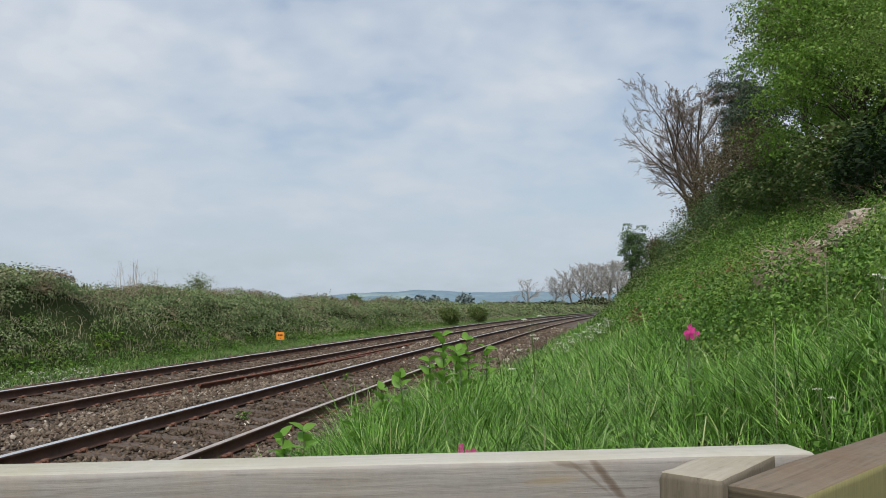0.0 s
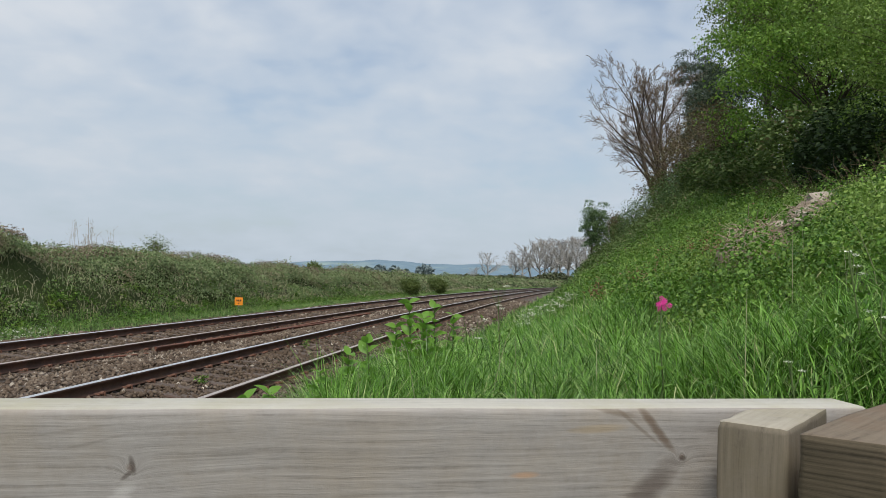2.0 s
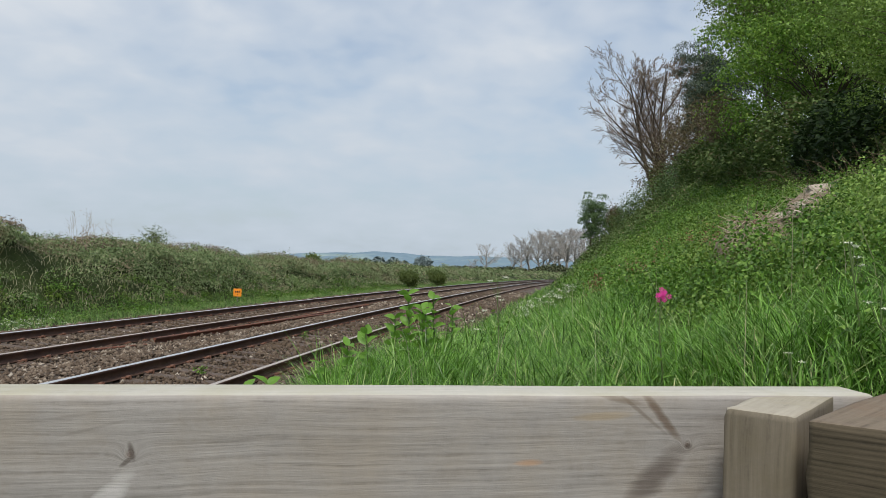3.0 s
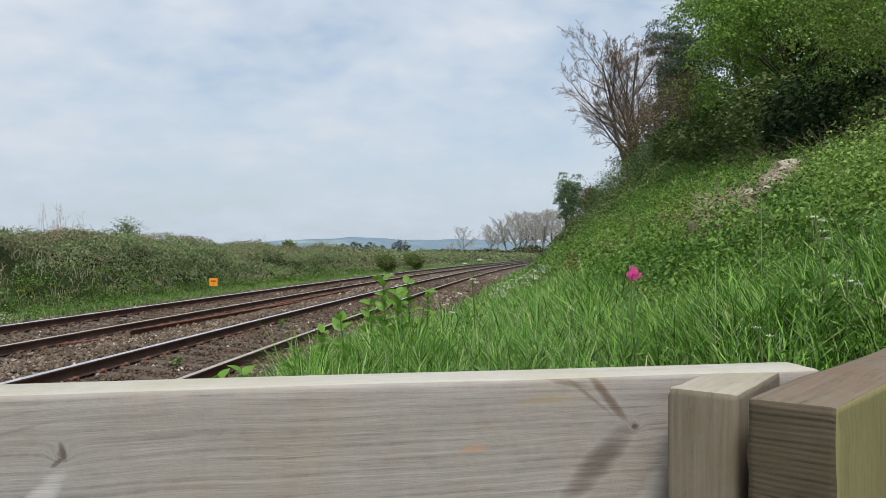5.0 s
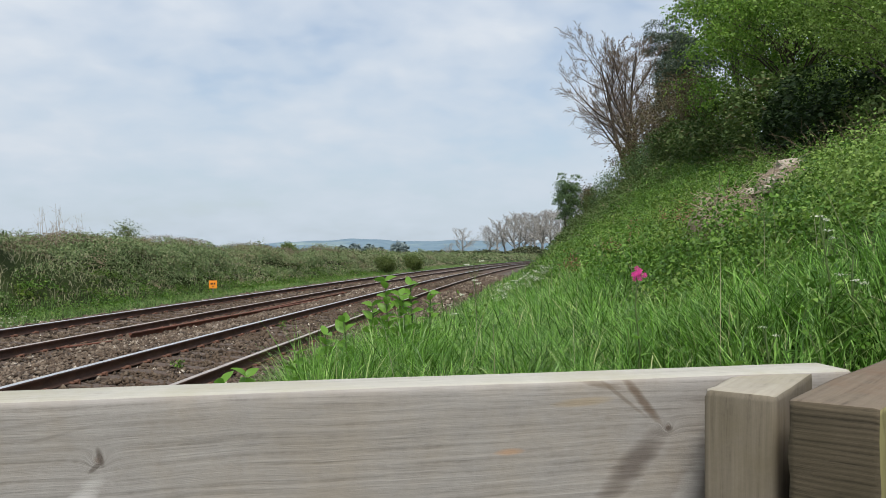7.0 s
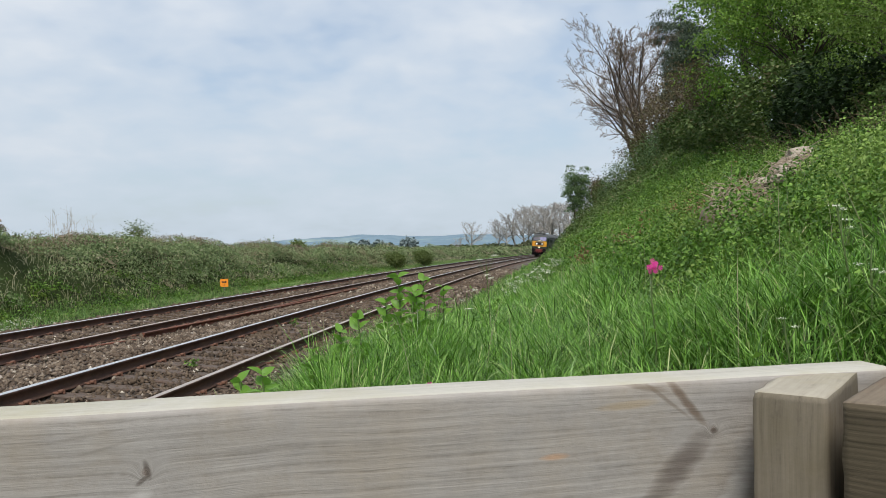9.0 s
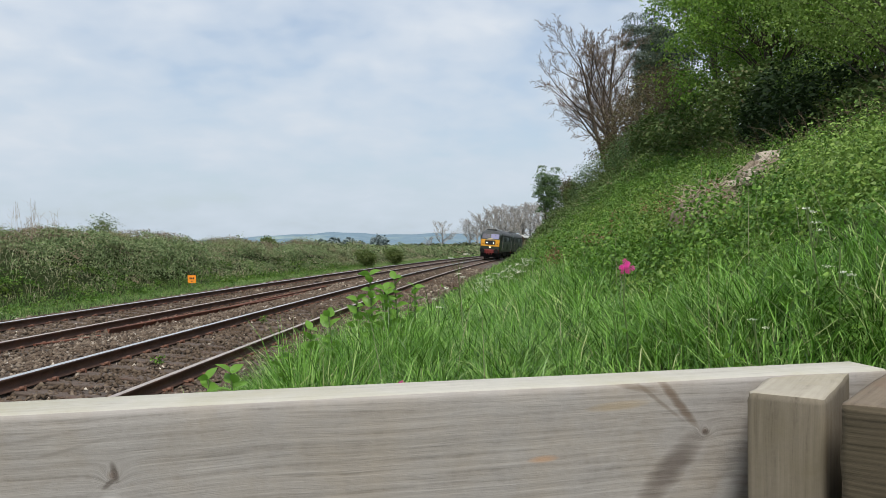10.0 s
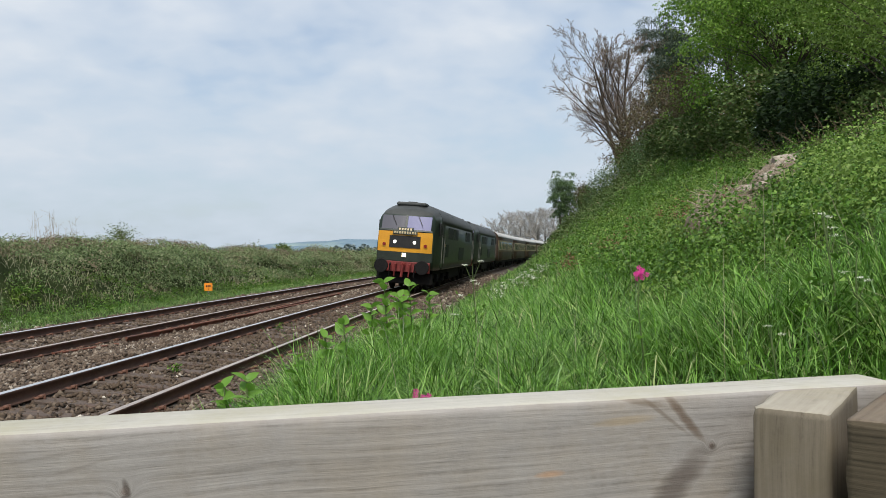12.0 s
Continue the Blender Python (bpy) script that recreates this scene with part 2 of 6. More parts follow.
M["weed"] = leaf_material("weed", [(0.0, (0.045, 0.11, 0.014)), (0.4, (0.09, 0.20, 0.025)), (0.8, (0.145, 0.28, 0.038)), (1.0, (0.24, 0.38, 0.075))], 0.28, 0.5, patch=(0.165, 0.235, 0.042), patch_scale=0.75, edge=(0.50, 0.64), deep=(0.038, 0.098, 0.017))
M["dry_bramble"] = leaf_material("dry_bramble", [(0.0, (0.13, 0.10, 0.07)), (0.5, (0.23, 0.175, 0.125)), (0.85, (0.31, 0.25, 0.185)), (1.0, (0.16, 0.22, 0.09))], 0.2, 0.8)
M["bramble"] = leaf_material("bramble", [(0.0, (0.12, 0.165, 0.07)), (0.5, (0.19, 0.26, 0.11)), (0.85, (0.25, 0.32, 0.145)), (1.0, (0.38, 0.36, 0.24))], 0.3, 0.7, patch=(0.29, 0.215, 0.155), patch_scale=0.42, edge=(0.53, 0.66), deep=(0.105, 0.16, 0.06))
M["tree_leaf"] = leaf_material("tree_leaf", [(0.0, (0.07, 0.15, 0.02)), (0.5, (0.145, 0.275, 0.038)), (0.85, (0.215, 0.365, 0.054)), (1.0, (0.30, 0.44, 0.085))], 0.4, 0.5)
M["hawthorn_leaf"] = leaf_material("hawthorn_leaf", [(0.0, (0.11, 0.185, 0.034)), (0.5, (0.185, 0.30, 0.056)), (1.0, (0.29, 0.41, 0.10))], 0.36, 0.5)
# near-black leaves: the dark hollow under the crowns is put into their colour
M["shaded_leaf"] = leaf_material("shaded_leaf", [(0.0, (0.012, 0.026, 0.008)), (0.6, (0.028, 0.055, 0.016)), (1.0, (0.05, 0.09, 0.028))], 0.2, 0.6)
M["scrub_leaf"] = leaf_material("scrub_leaf", [(0.0, (0.05, 0.085, 0.024)), (0.5, (0.095, 0.155, 0.042)), (0.9, (0.15, 0.21, 0.065)), (1.0, (0.21, 0.17, 0.10))], 0.25, 0.6)
M["olive_leaf"] = leaf_material("olive_leaf", [(0.0, (0.07, 0.105, 0.028)), (0.5, (0.125, 0.175, 0.045)), (1.0, (0.20, 0.25, 0.08))], 0.36, 0.55)
M["needle"] = leaf_material("needle", [(0.0, (0.03, 0.05, 0.03)), (0.6, (0.055, 0.085, 0.05)), (1.0, (0.09, 0.12, 0.07))], 0.1, 0.6)
M["broad_leaf"] = leaf_material("broad_leaf", [(0.0, (0.09, 0.22, 0.025)), (0.5, (0.15, 0.31, 0.04)), (1.0, (0.22, 0.39, 0.075))], 0.42, 0.42)
M["stalk"] = material("stalk", (0.06, 0.10, 0.025), (0.12, 0.17, 0.05), 0.7, 8.0, 60.0, 0.0)
M["dry_stalk"] = material("dry_stalk", (0.09, 0.06, 0.035), (0.19, 0.14, 0.09), 0.85, 8.0, 60.0, 0.0)
M["bark"] = material("bark", (0.05, 0.038, 0.028), (0.125, 0.10, 0.075), 0.95, 3.0, 25.0, 0.5, 0.02)
M["twig"] = material("twig", (0.11, 0.08, 0.056), (0.23, 0.175, 0.125), 0.9, 3.0, 20.0, 0.0)
# twigs of the far trees, with haze put into their pale grey
M["hazed_twig"] = material("hazed_twig", (0.30, 0.285, 0.26), (0.42, 0.40, 0.37), 0.9, 1.0, 5.0, 0.0)
M["petal"] = leaf_material("petal", [(0.0, (0.62, 0.04, 0.26)), (1.0, (0.85, 0.09, 0.42))], 0.3, 0.5)
M["white_petal"] = leaf_material("white_petal", [(0.0, (0.62, 0.64, 0.50)), (1.0, (0.85, 0.86, 0.78))], 0.3, 0.6)
M["rubble"] = material("rubble", (0.24, 0.20, 0.155), (0.45, 0.40, 0.33), 0.9, 3.0, 25.0, 0.5, 0.02)
M["orange"] = material("orange", (0.80, 0.25, 0.012), (0.92, 0.33, 0.02), 0.5, 3.0, 30.0, 0.05, 0.001)
M["black"] = material("black", (0.008, 0.008, 0.009), (0.02, 0.019, 0.018), 0.6, 3.0, 40.0, 0.1, 0.003)
M["post_steel"] = material("post_steel", (0.18, 0.17, 0.16), (0.28, 0.27, 0.25), 0.6, 4.0, 40.0, 0.1, 0.002)


# ---- meshes ----
def mesh_from(name, verts, faces, mat, smooth=False):
    """A mesh from arrays; all faces have the same number of corners."""
    verts, faces = np.asarray(verts, np.float32), np.asarray(faces, np.int32)
    me = bpy.data.meshes.new(name)
    me.vertices.add(len(verts))
    me.vertices.foreach_set("co", verts.ravel())
    me.loops.add(faces.size)
    me.loops.foreach_set("vertex_index", faces.ravel())
    me.polygons.add(len(faces))
    me.polygons.foreach_set("loop_start", np.arange(len(faces), dtype=np.int32) * faces.shape[1])
    if smooth:
        me.polygons.foreach_set("use_smooth", np.ones(len(faces), bool))
    me.update(calc_edges=True)
    me.materials.append(mat)
    return me


def under(ob, parent):
    ob.parent = parent
    return ob


def part(name, bm, mat, parent=None, label="", smooth=False):
    me = bpy.data.meshes.new(name)
    bmesh.ops.recalc_face_normals(bm, faces=bm.faces)
    bm.to_mesh(me)
    bm.free()
    me.materials.append(mat)
    if smooth:
        for p in me.polygons:
            p.use_smooth = True
    ob = new(name, me)
    if parent:
        ob.parent = parent
    if label:
        ob["label"] = label
    return ob


def box(bm, x0, x1, y0, y1, z0, z1, bevel=0.0, m=None, seg=1):
    r = bmesh.ops.create_cube(bm, size=1.0)
    t = Matrix.Translation(((x0 + x1) / 2, (y0 + y1) / 2, (z0 + z1) / 2)) @ Matrix.Diagonal((x1 - x0, y1 - y0, z1 - z0, 1))
    bmesh.ops.transform(bm, matrix=(m or Matrix()) @ t, verts=r["verts"])
    if bevel:
        es = list({e for v in r["verts"] for e in v.link_edges})
        bmesh.ops.bevel(bm, geom=es, offset=bevel, segments=seg, profile=0.6, affect="EDGES")
    return bm


def boxed(*args, **kw):
    return box(bmesh.new(), *args, **kw)


def cyl(bm, a, b, r0, r1=None, n=12):
    a, b = Vector(a), Vector(b)
    m = Matrix.Translation((a + b) / 2) @ (b - a).to_track_quat("Z", "Y").to_matrix().to_4x4()
    bmesh.ops.create_cone(bm, cap_ends=True, segments=n, radius1=r0, radius2=r0 if r1 is None else r1, depth=(b - a).length, matrix=m)
    return bm


# ---- the line ----
X0, TH, K, CANT, GAP = -5.143, 0.17388, 0.00088, 0.0818, 4.5
CX, CY, RAD = X0 + math.cos(TH) / K, -math.sin(TH) / K, 1 / K


def on_line(s, o, z):
    """World points from metres along the near track, metres to its right, and height."""
    s, o = np.broadcast_arrays(np.asarray(s, float), np.asarray(o, float))
    th = TH + K * s
    x = X0 + (np.cos(TH) - np.cos(th)) / K + o * np.cos(th)
    y = (np.sin(th) - np.sin(TH)) / K - o * np.sin(th)
    return np.stack([x, y, np.broadcast_to(z, x.shape)], -1)


def line_of(x, y):
    dx, dy = np.asarray(x, float) - CX, np.asarray(y, float) - CY
    return (np.arctan2(dy, -dx) - TH) / K, RAD - np.hypot(dx, dy)


def smooth(a, b, x):
    t = np.clip((np.asarray(x, float) - a) / (b - a), 0, 1)
    return t * t * (3 - 2 * t)


def lumps(x, y, size, seed=0.0):
    """Cheap smooth unevenness, about -1 to 1."""
    x, y = np.asarray(x) / size, np.asarray(y) / size
    return (np.sin(x * 1.7 + seed) * np.cos(y * 1.3 - seed * 2) + 0.6 * np.sin(x * 3.1 - y * 2.3 + seed * 3) + 0.4 * np.cos(x * 5.3 + y * 4.7 + seed)) / 2


def ground_z(x, y):
    s, o = line_of(x, y)
    # cutting side on the right of the line
    m = 0.45 + 0.45 * smooth(12, 45, s)
    crest = 11.0
    steep = smooth(15, 9, s)
    near = -0.42 + 1.0 * np.clip(o - 2.6, 0, 0.8) + 0.21 * np.clip(o - 3.4, 0, 1.9) + m * np.clip(o - 5.3, 0, crest - 5.3) + 0.14 * np.clip(o - crest, 0, 26)
    right = -0.42 + 0.30 * np.clip(o - 2.6, 0, 0.8) + 0.44 * np.clip(o - 3.4, 0, 1.9) + m * np.clip(o - 5.3, 0, crest - 5.3) + 0.14 * np.clip(o - crest, 0, 26)
    right = right * (1 - steep) + near * steep
    right = right + lumps(x, y, 2.2) * 0.10 * smooth(3.5, 6, o)
    # the trodden ground by the fence
    flat = smooth(3.6, 1.0, y) * smooth(2.5, 4, o)
    right = right * (1 - flat) + 0.2 * flat
    # low bank on the far side
    top = 1.95 - 0.52 * smooth(26, 42, s) - 0.30 * smooth(40, 110, s) + 0.28 * lumps(s, s * 0.3, 5.0, 1.3)
    left = -0.38 + 0.12 * smooth(-7.4, -8.4, o) + (top + 0.3) * smooth(-9.0, -12.6, o) * (1 - 0.55 * smooth(-14, -22, o))
    left = left + lumps(x, y, 2.3, 2.0) * 0.34 * smooth(-9.2, -11.0, o)
    z = np.where(o > 2.6, right, np.where(o < -7.4, left, -0.45))
    # level out far from the line
    far = smooth(260, 600, np.hypot(x, y))
    return z * (1 - far) + 0.3 * far


def bed_z(o):
    """Top of the ballast: two canted beds, a hump between, shoulders."""
    t = 0.175
    pts = [(-8.0, -0.62), (-7.3, -0.40), (-6.3, -t + 0.10), (-4.5, -t), (-3.0, -t - 0.11), (-2.2, -t + 0.05), (-1.5, -t + 0.10), (0, -t), (1.5, -t - 0.12), (2.0, -0.33), (3.0, -0.62)]
    return np.interp(o, [p[0] for p in pts], [p[1] for p in pts])


def grid_mesh(name, X, Y, Z, mat, smooth_it=True):
    n, k = X.shape
    idx = np.arange(n * k).reshape(n, k)
    f = np.stack([idx[:-1, :-1], idx[1:, :-1], idx[1:, 1:], idx[:-1, 1:]], -1).reshape(-1, 4)
    return mesh_from(name, np.stack([X, Y, Z], -1).reshape(-1, 3), f, mat, smooth_it)


def spaced(lo, dense_lo, dense_hi, hi, step):
    mid = np.arange(dense_lo, dense_hi + step, step)
    g = np.geomspace(1, 1 + (hi - dense_hi), 46)[1:] - 1
    h = np.geomspace(1, 1 + (dense_lo - lo), 46)[1:] - 1
    return np.concatenate([(dense_lo - h)[::-1], mid, mid[-1] + g])


def build_ground():
    xs, ys = spaced(-3500, -34, 40, 3500, 0.55), spaced(-400, -6, 120, 4200, 0.7)
    X, Y = np.meshgrid(xs, ys)
    ob = new("ground", grid_mesh("ground", X, Y, ground_z(X, Y), M["soil"]))
    tagged(ob, "rough green ground of the cutting and the fields", "ground", kind="structure")
    s = np.concatenate([np.arange(-25, 60, 0.6), np.arange(60, 700, 4.0)])
    o = np.linspace(-8.0, 3.0, 45)
    S, O = np.meshgrid(s, o, indexing="ij")
    P = on_line(S, O, 0.0)
    Z = bed_z(O) - 0.012 + 0.02 * lumps(P[..., 0], P[..., 1], 0.3)
    ob = new("track_bed", grid_mesh("track_bed", P[..., 0], P[..., 1], Z, M["ballast_bed"]))
    tagged(ob, "bed of brown stained stone ballast under two tracks", "track bed", kind="structure")


build_ground()


def track_point(s, o, z, centre):
    """Point of a canted track: o metres right of its own centre, z above its rail tops."""
    return on_line(s, centre + o + z * CANT, z - o * CANT)


RAIL = [(-0.036, 0.0), (-0.03, 0.003), (0.03, 0.003), (0.036, 0.0), (0.036, -0.03), (0.010, -0.045), (0.009, -0.13), (0.07, -0.148), (0.07, -0.16), (-0.07, -0.16), (-0.07, -0.148), (-0.009, -0.13), (-0.010, -0.045), (-0.036, -0.03)]


def rail_mesh(name, s, o, centre, lift=0.0, mats=("rail_rust", "rail_shine")):
    n = len(RAIL)
    V = np.concatenate([np.stack([track_point(s, o + a, b + lift, centre)], 0) for a, b in RAIL])  # n, len(s), 3
    V = V.transpose(1, 0, 2)
    idx = np.arange(V.shape[0] * n).reshape(-1, n)
    f = np.stack([idx[:-1], np.roll(idx[:-1], -1, 1), np.roll(idx[1:], -1, 1), idx[1:]], -1)
    me = mesh_from(name, V.reshape(-1, 3), f.reshape(-1, 4), M[mats[0]])
    me.materials.append(M[mats[1]])
    top = np.zeros((len(s) - 1, n), np.int32)
    top[:, 0:3] = 1
    me.polygons.foreach_set("material_index", top.ravel())
    return me


def build_track(label, centre, shine):
    tk = tagged(new("railway_track"), label, "railway track", group="railway tracks")
    s = np.concatenate([np.arange(-22, 80, 1.5), np.arange(80, 690, 6.0)])
    for o in (-0.7525, 0.7525):
        under(new("rail", rail_mesh("rail", s, o, centre, mats=("rail_rust", shine if o < 0 else "rail_dull"))), tk)
    # sleepers, half sunk in the ballast, and the clips that hold the rails
    bm = boxed(-1.3, 1.3, -0.125, 0.125, -0.13, 0.0, 0.012)
    me = bpy.data.meshes.new("sleeper")
    bm.to_mesh(me)
    bm.free()
    me.materials.append(M["sleeper"])
    bc = bmesh.new()
    for side in (-1, 1):
        box(bc, side * 0.075 - 0.045, side * 0.075 + 0.045, -0.07, 0.07, 0.0, 0.022, 0.005)
        box(bc, side * 0.12 - 0.03, side * 0.12 + 0.03, -0.045, 0.045, 0.01, 0.05, 0.012)
        cyl(bc, (side * 0.155, 0, 0.0), (side * 0.155, 0, 0.06), 0.018, 0.014, 6)
    mc = bpy.data.meshes.new("rail_chair")
    bc.to_mesh(mc)
    bc.free()
    mc.materials.append(M["clip"])
    rnd = random.Random(5)
    for i in range(150):
        sc = -2.0 + i * 0.66 + rnd.uniform(-0.02, 0.02)
        p = track_point(sc, 0, -0.162, centre)
        th = math.degrees(TH + K * sc)
        ob = under(new("sleeper", me), tk)
        ob.matrix_basis = pose(*map(float, p), 0, math.degrees(CANT), -th + rnd.uniform(-0.6, 0.6))
        if i < 75:
            for o in (-0.7525, 0.7525):
                q = track_point(sc, o, -0.160, centre)
                oc = under(new("rail_chair", mc), tk)
                oc.matrix_basis = pose(*map(float, q), 0, math.degrees(CANT), -th)
    return tk


build_track("running track with bright worn rails on old sleepers", 0.0, "rail_shine")
build_track("second track with duller brown rails on old sleepers", -GAP, "rail_shine")


def old_rail(s0, s1, o0, o1, sink=0.0):
    """A lifted rusty rail left lying between the tracks."""
    s = np.linspace(s0, s1, 12)
    me = rail_mesh("old_rail", s, np.linspace(o0, o1, 12), 0.0, lift=float(bed_z((o0 + o1) / 2)) + 0.125 - sink + CANT * (o0 + o1) / 2, mats=("old_rail", "old_rail"))
    ob = new("old_rail", me)
    n = len(RAIL)
    me2 = bmesh.new()
    me2.from_mesh(me)
    me2.verts.ensure_lookup_table()
    me2.faces.new([me2.verts[i] for i in range(n)])
    me2.faces.new([me2.verts[len(me2.verts) - 1 - i] for i in range(n)])
    me2.to_mesh(me)
    me2.free()
    return tagged(ob, "rusty discarded rail lying on ballast between the tracks", "old rail", group="discarded rails")


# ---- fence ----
# paler top: bleached wood, with light from above put into the colour too
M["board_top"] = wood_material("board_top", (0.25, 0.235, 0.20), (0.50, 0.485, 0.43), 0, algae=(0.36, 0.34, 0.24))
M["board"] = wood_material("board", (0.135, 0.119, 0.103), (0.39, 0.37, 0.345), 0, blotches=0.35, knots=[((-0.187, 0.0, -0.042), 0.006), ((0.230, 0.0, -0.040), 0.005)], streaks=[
    (0.198, -0.070, 45, 0.048, 0.013, (0.11, 0.088, 0.075), 0.75), (0.208, -0.018, -50, 0.028, 0.0045, (0.13, 0.09, 0.062), 0.8), (0.190, -0.014, -38, 0.030, 0.002, (0.15, 0.115, 0.085), 0.55), (0.172, -0.004, -12, 0.022, 0.003, (0.15, 0.115, 0.08), 0.6), (-0.212, -0.024, 14, 0.030, 0.0014, (0.17, 0.15, 0.13), 0.3), (-0.222, -0.015, 8, 0.034, 0.0014, (0.17, 0.15, 0.13), 0.28), (0.231, -0.041, 0, 0.004, 0.003, (0.06, 0.045, 0.035), 0.6),
    (0.242, -0.10, 60, 0.05, 0.012, (0.52, 0.50, 0.48), 0.5), (-0.205, -0.078, 52, 0.036, 0.009, (0.55, 0.53, 0.51), 0.7), (-0.186, -0.040, 105, 0.008, 0.0025, (0.09, 0.072, 0.06), 0.8), (-0.189, -0.047, 40, 0.007, 0.002, (0.09, 0.072, 0.06), 0.7),
    # the last, broad one puts the brownish shade beside the post into the colour
    (-0.222, -0.095, 52, 0.03, 0.006, (0.16, 0.13, 0.11), 0.6), (0.10, -0.052, 2, 0.014, 0.003, (0.45, 0.26, 0.14), 0.6), (0.16, -0.017, 3, 0.03, 0.004, (0.38, 0.29, 0.17), 0.5), (0.30, -0.075, 80, 0.09, 0.045, (0.22, 0.17, 0.14), 0.55)])
M["post_wood"] = wood_material("post_wood", (0.045, 0.037, 0.025), (0.22, 0.19, 0.145), 2, algae=(0.10, 0.083, 0.045), line=0.015)
M["rail_wood"] = wood_material("rail_wood", (0.045, 0.034, 0.024), (0.235, 0.19, 0.14), 1, algae=(0.15, 0.085, 0.05), line=0.02)
M["rail_end"] = wood_material("rail_end", (0.008, 0.007, 0.004), (0.13, 0.105, 0.07), 0, algae=(0.035, 0.03, 0.015), line=0.06, period=0.0036)
M["rail_side"] = wood_material("rail_side", (0.10, 0.092, 0.037), (0.27, 0.245, 0.115), 2, algae=(0.21, 0.195, 0.075), line=0.01)
M["post_top"] = wood_material("post_top", (0.16, 0.14, 0.105), (0.42, 0.385, 0.315), 1, algae=(0.27, 0.24, 0.15), line=0.02)
FENCE = pose(0.0, 0.586, 1.474, 0, 0, 7.8)


def worn(bm, amount, seed, cuts=6):
    """Slight unevenness along the sawn edges."""
    rnd = random.Random(seed)
    bmesh.ops.subdivide_edges(bm, edges=[e for e in bm.edges if e.calc_length() > 0.08], cuts=cuts, use_grid_fill=True)
    for v in bm.verts:
        v.co += Vector((rnd.uniform(-1, 1), rnd.uniform(-1, 1), rnd.uniform(-1, 1))) * amount
    return bm


def build_fence():
    fence = tagged(new("wooden_fence"), "weathered grey softwood fence with a square post and angled rail", "fence")
    fence.matrix_basis = FENCE
    board = part("top_board", worn(boxed(-1.5, 0.40, 0.0, 0.046, -0.15, 0.0, 0.006, seg=2), 0.0006, 1, 14), M["board"], fence, "grey weathered board with knots", True)
    board.matrix_basis = Matrix()
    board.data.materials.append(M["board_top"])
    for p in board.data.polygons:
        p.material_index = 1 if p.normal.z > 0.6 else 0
    part("lower_board", worn(boxed(-1.5, 0.40, 0.0, 0.046, -0.55, -0.40, 0.006), 0.0006, 2), M["board"], fence)
    turn = Matrix.Translation((0.232, -0.047, 0)) @ Matrix.Rotation(radians(-48), 4, "Z")
    post = part("post", worn(boxed(0, 0.051, 0, 0.132, -1.45, -0.002, 0.005, seg=2), 0.0011, 3, 5), M["post_wood"], fence, "square post with a pale worn top", True)
    post.matrix_basis = turn
    post.data.materials.append(M["post_top"])
    for p in post.data.polygons:
        p.material_index = 1 if p.normal.z > 0.6 else 0
    turn = Matrix.Translation((0.258, -0.106, 0)) @ Matrix.Rotation(radians(-54), 4, "Z")
    rail = part("angled_rail", worn(boxed(0.0, 0.056, 0, 0.95, -0.15, 0.001, 0.005, seg=2), 0.0011, 4, 8), M["rail_wood"], fence, "brown rail with green algae on its side", True)
    rail.matrix_basis = turn
    rail.data.materials.append(M["rail_end"])
    rail.data.materials.append(M["rail_side"])
    for p in rail.data.polygons:
        p.material_index = 1 if p.normal.y < -0.7 else 2 if p.normal.x > 0.7 else 0
    end = part("end_post", boxed(-0.02, 0.076, 0.95, 1.05, -1.45, 0.03, 0.006), M["post_wood"], fence)
    end.matrix_basis = turn


build_fence()
old_rail(17.0, 31.0, -3.30, -2.75)
old_rail(24.0, 36.0, -3.15, -3.2, 0.02)
old_rail(14.9, 16.6, -3.62, -3.28, 0.085)


# ---- the train ----
M["loco_green"] = material("loco_green", (0.011, 0.022, 0.015), (0.02, 0.034, 0.023), 0.45, 0.7, 6.0, 0.05, 0.003, stain=(0.024, 0.033, 0.024), coat=0.15)
M["loco_roof"] = material("loco_roof", (0.03, 0.034, 0.033), (0.06, 0.064, 0.062), 0.6, 0.9, 8.0, 0.1, 0.004)
M["loco_yellow"] = material("loco_yellow", (0.60, 0.27, 0.012), (0.72, 0.345, 0.02), 0.42, 1.5, 20.0, 0.03, 0.002, coat=0.2)
M["buffer_red"] = material("buffer_red", (0.12, 0.016, 0.015), (0.24, 0.034, 0.03), 0.55, 4.0, 30.0, 0.1, 0.003, stain=(0.10, 0.03, 0.025))
M["dark_under"] = material("dark_under", (0.007, 0.007, 0.008), (0.018, 0.017, 0.016), 0.85, 2.0, 15.0, 0.2, 0.01, spec=0.15)
M["grille"] = material("grille", (0.012, 0.02, 0.014), (0.03, 0.04, 0.03), 0.7, 3.0, 20.0, 0.2, 0.01)
M["umber"] = material("umber", (0.035, 0.021, 0.013), (0.055, 0.034, 0.02), 0.5, 0.8, 6.0, 0.03, 0.003)
M["cream"] = material("cream", (0.40, 0.32, 0.18), (0.50, 0.41, 0.24), 0.45, 0.8, 8.0, 0.03, 0.003)
M["coach_roof"] = material("coach_roof", (0.36, 0.355, 0.33), (0.50, 0.495, 0.465), 0.6, 0.5, 6.0, 0.05, 0.003, stain=(0.36, 0.35, 0.33))
M["brass"] = material("brass", (0.22, 0.14, 0.05), (0.34, 0.23, 0.09), 0.5, 6.0, 40.0, 0.05, 0.002, metal=0.5)
M["lamp_white"] = glow("lamp_white", (1.0, 0.97, 0.90), 2.6)
M["lamp_warm"] = glow("lamp_warm", (1.0, 0.86, 0.55), 2.2)
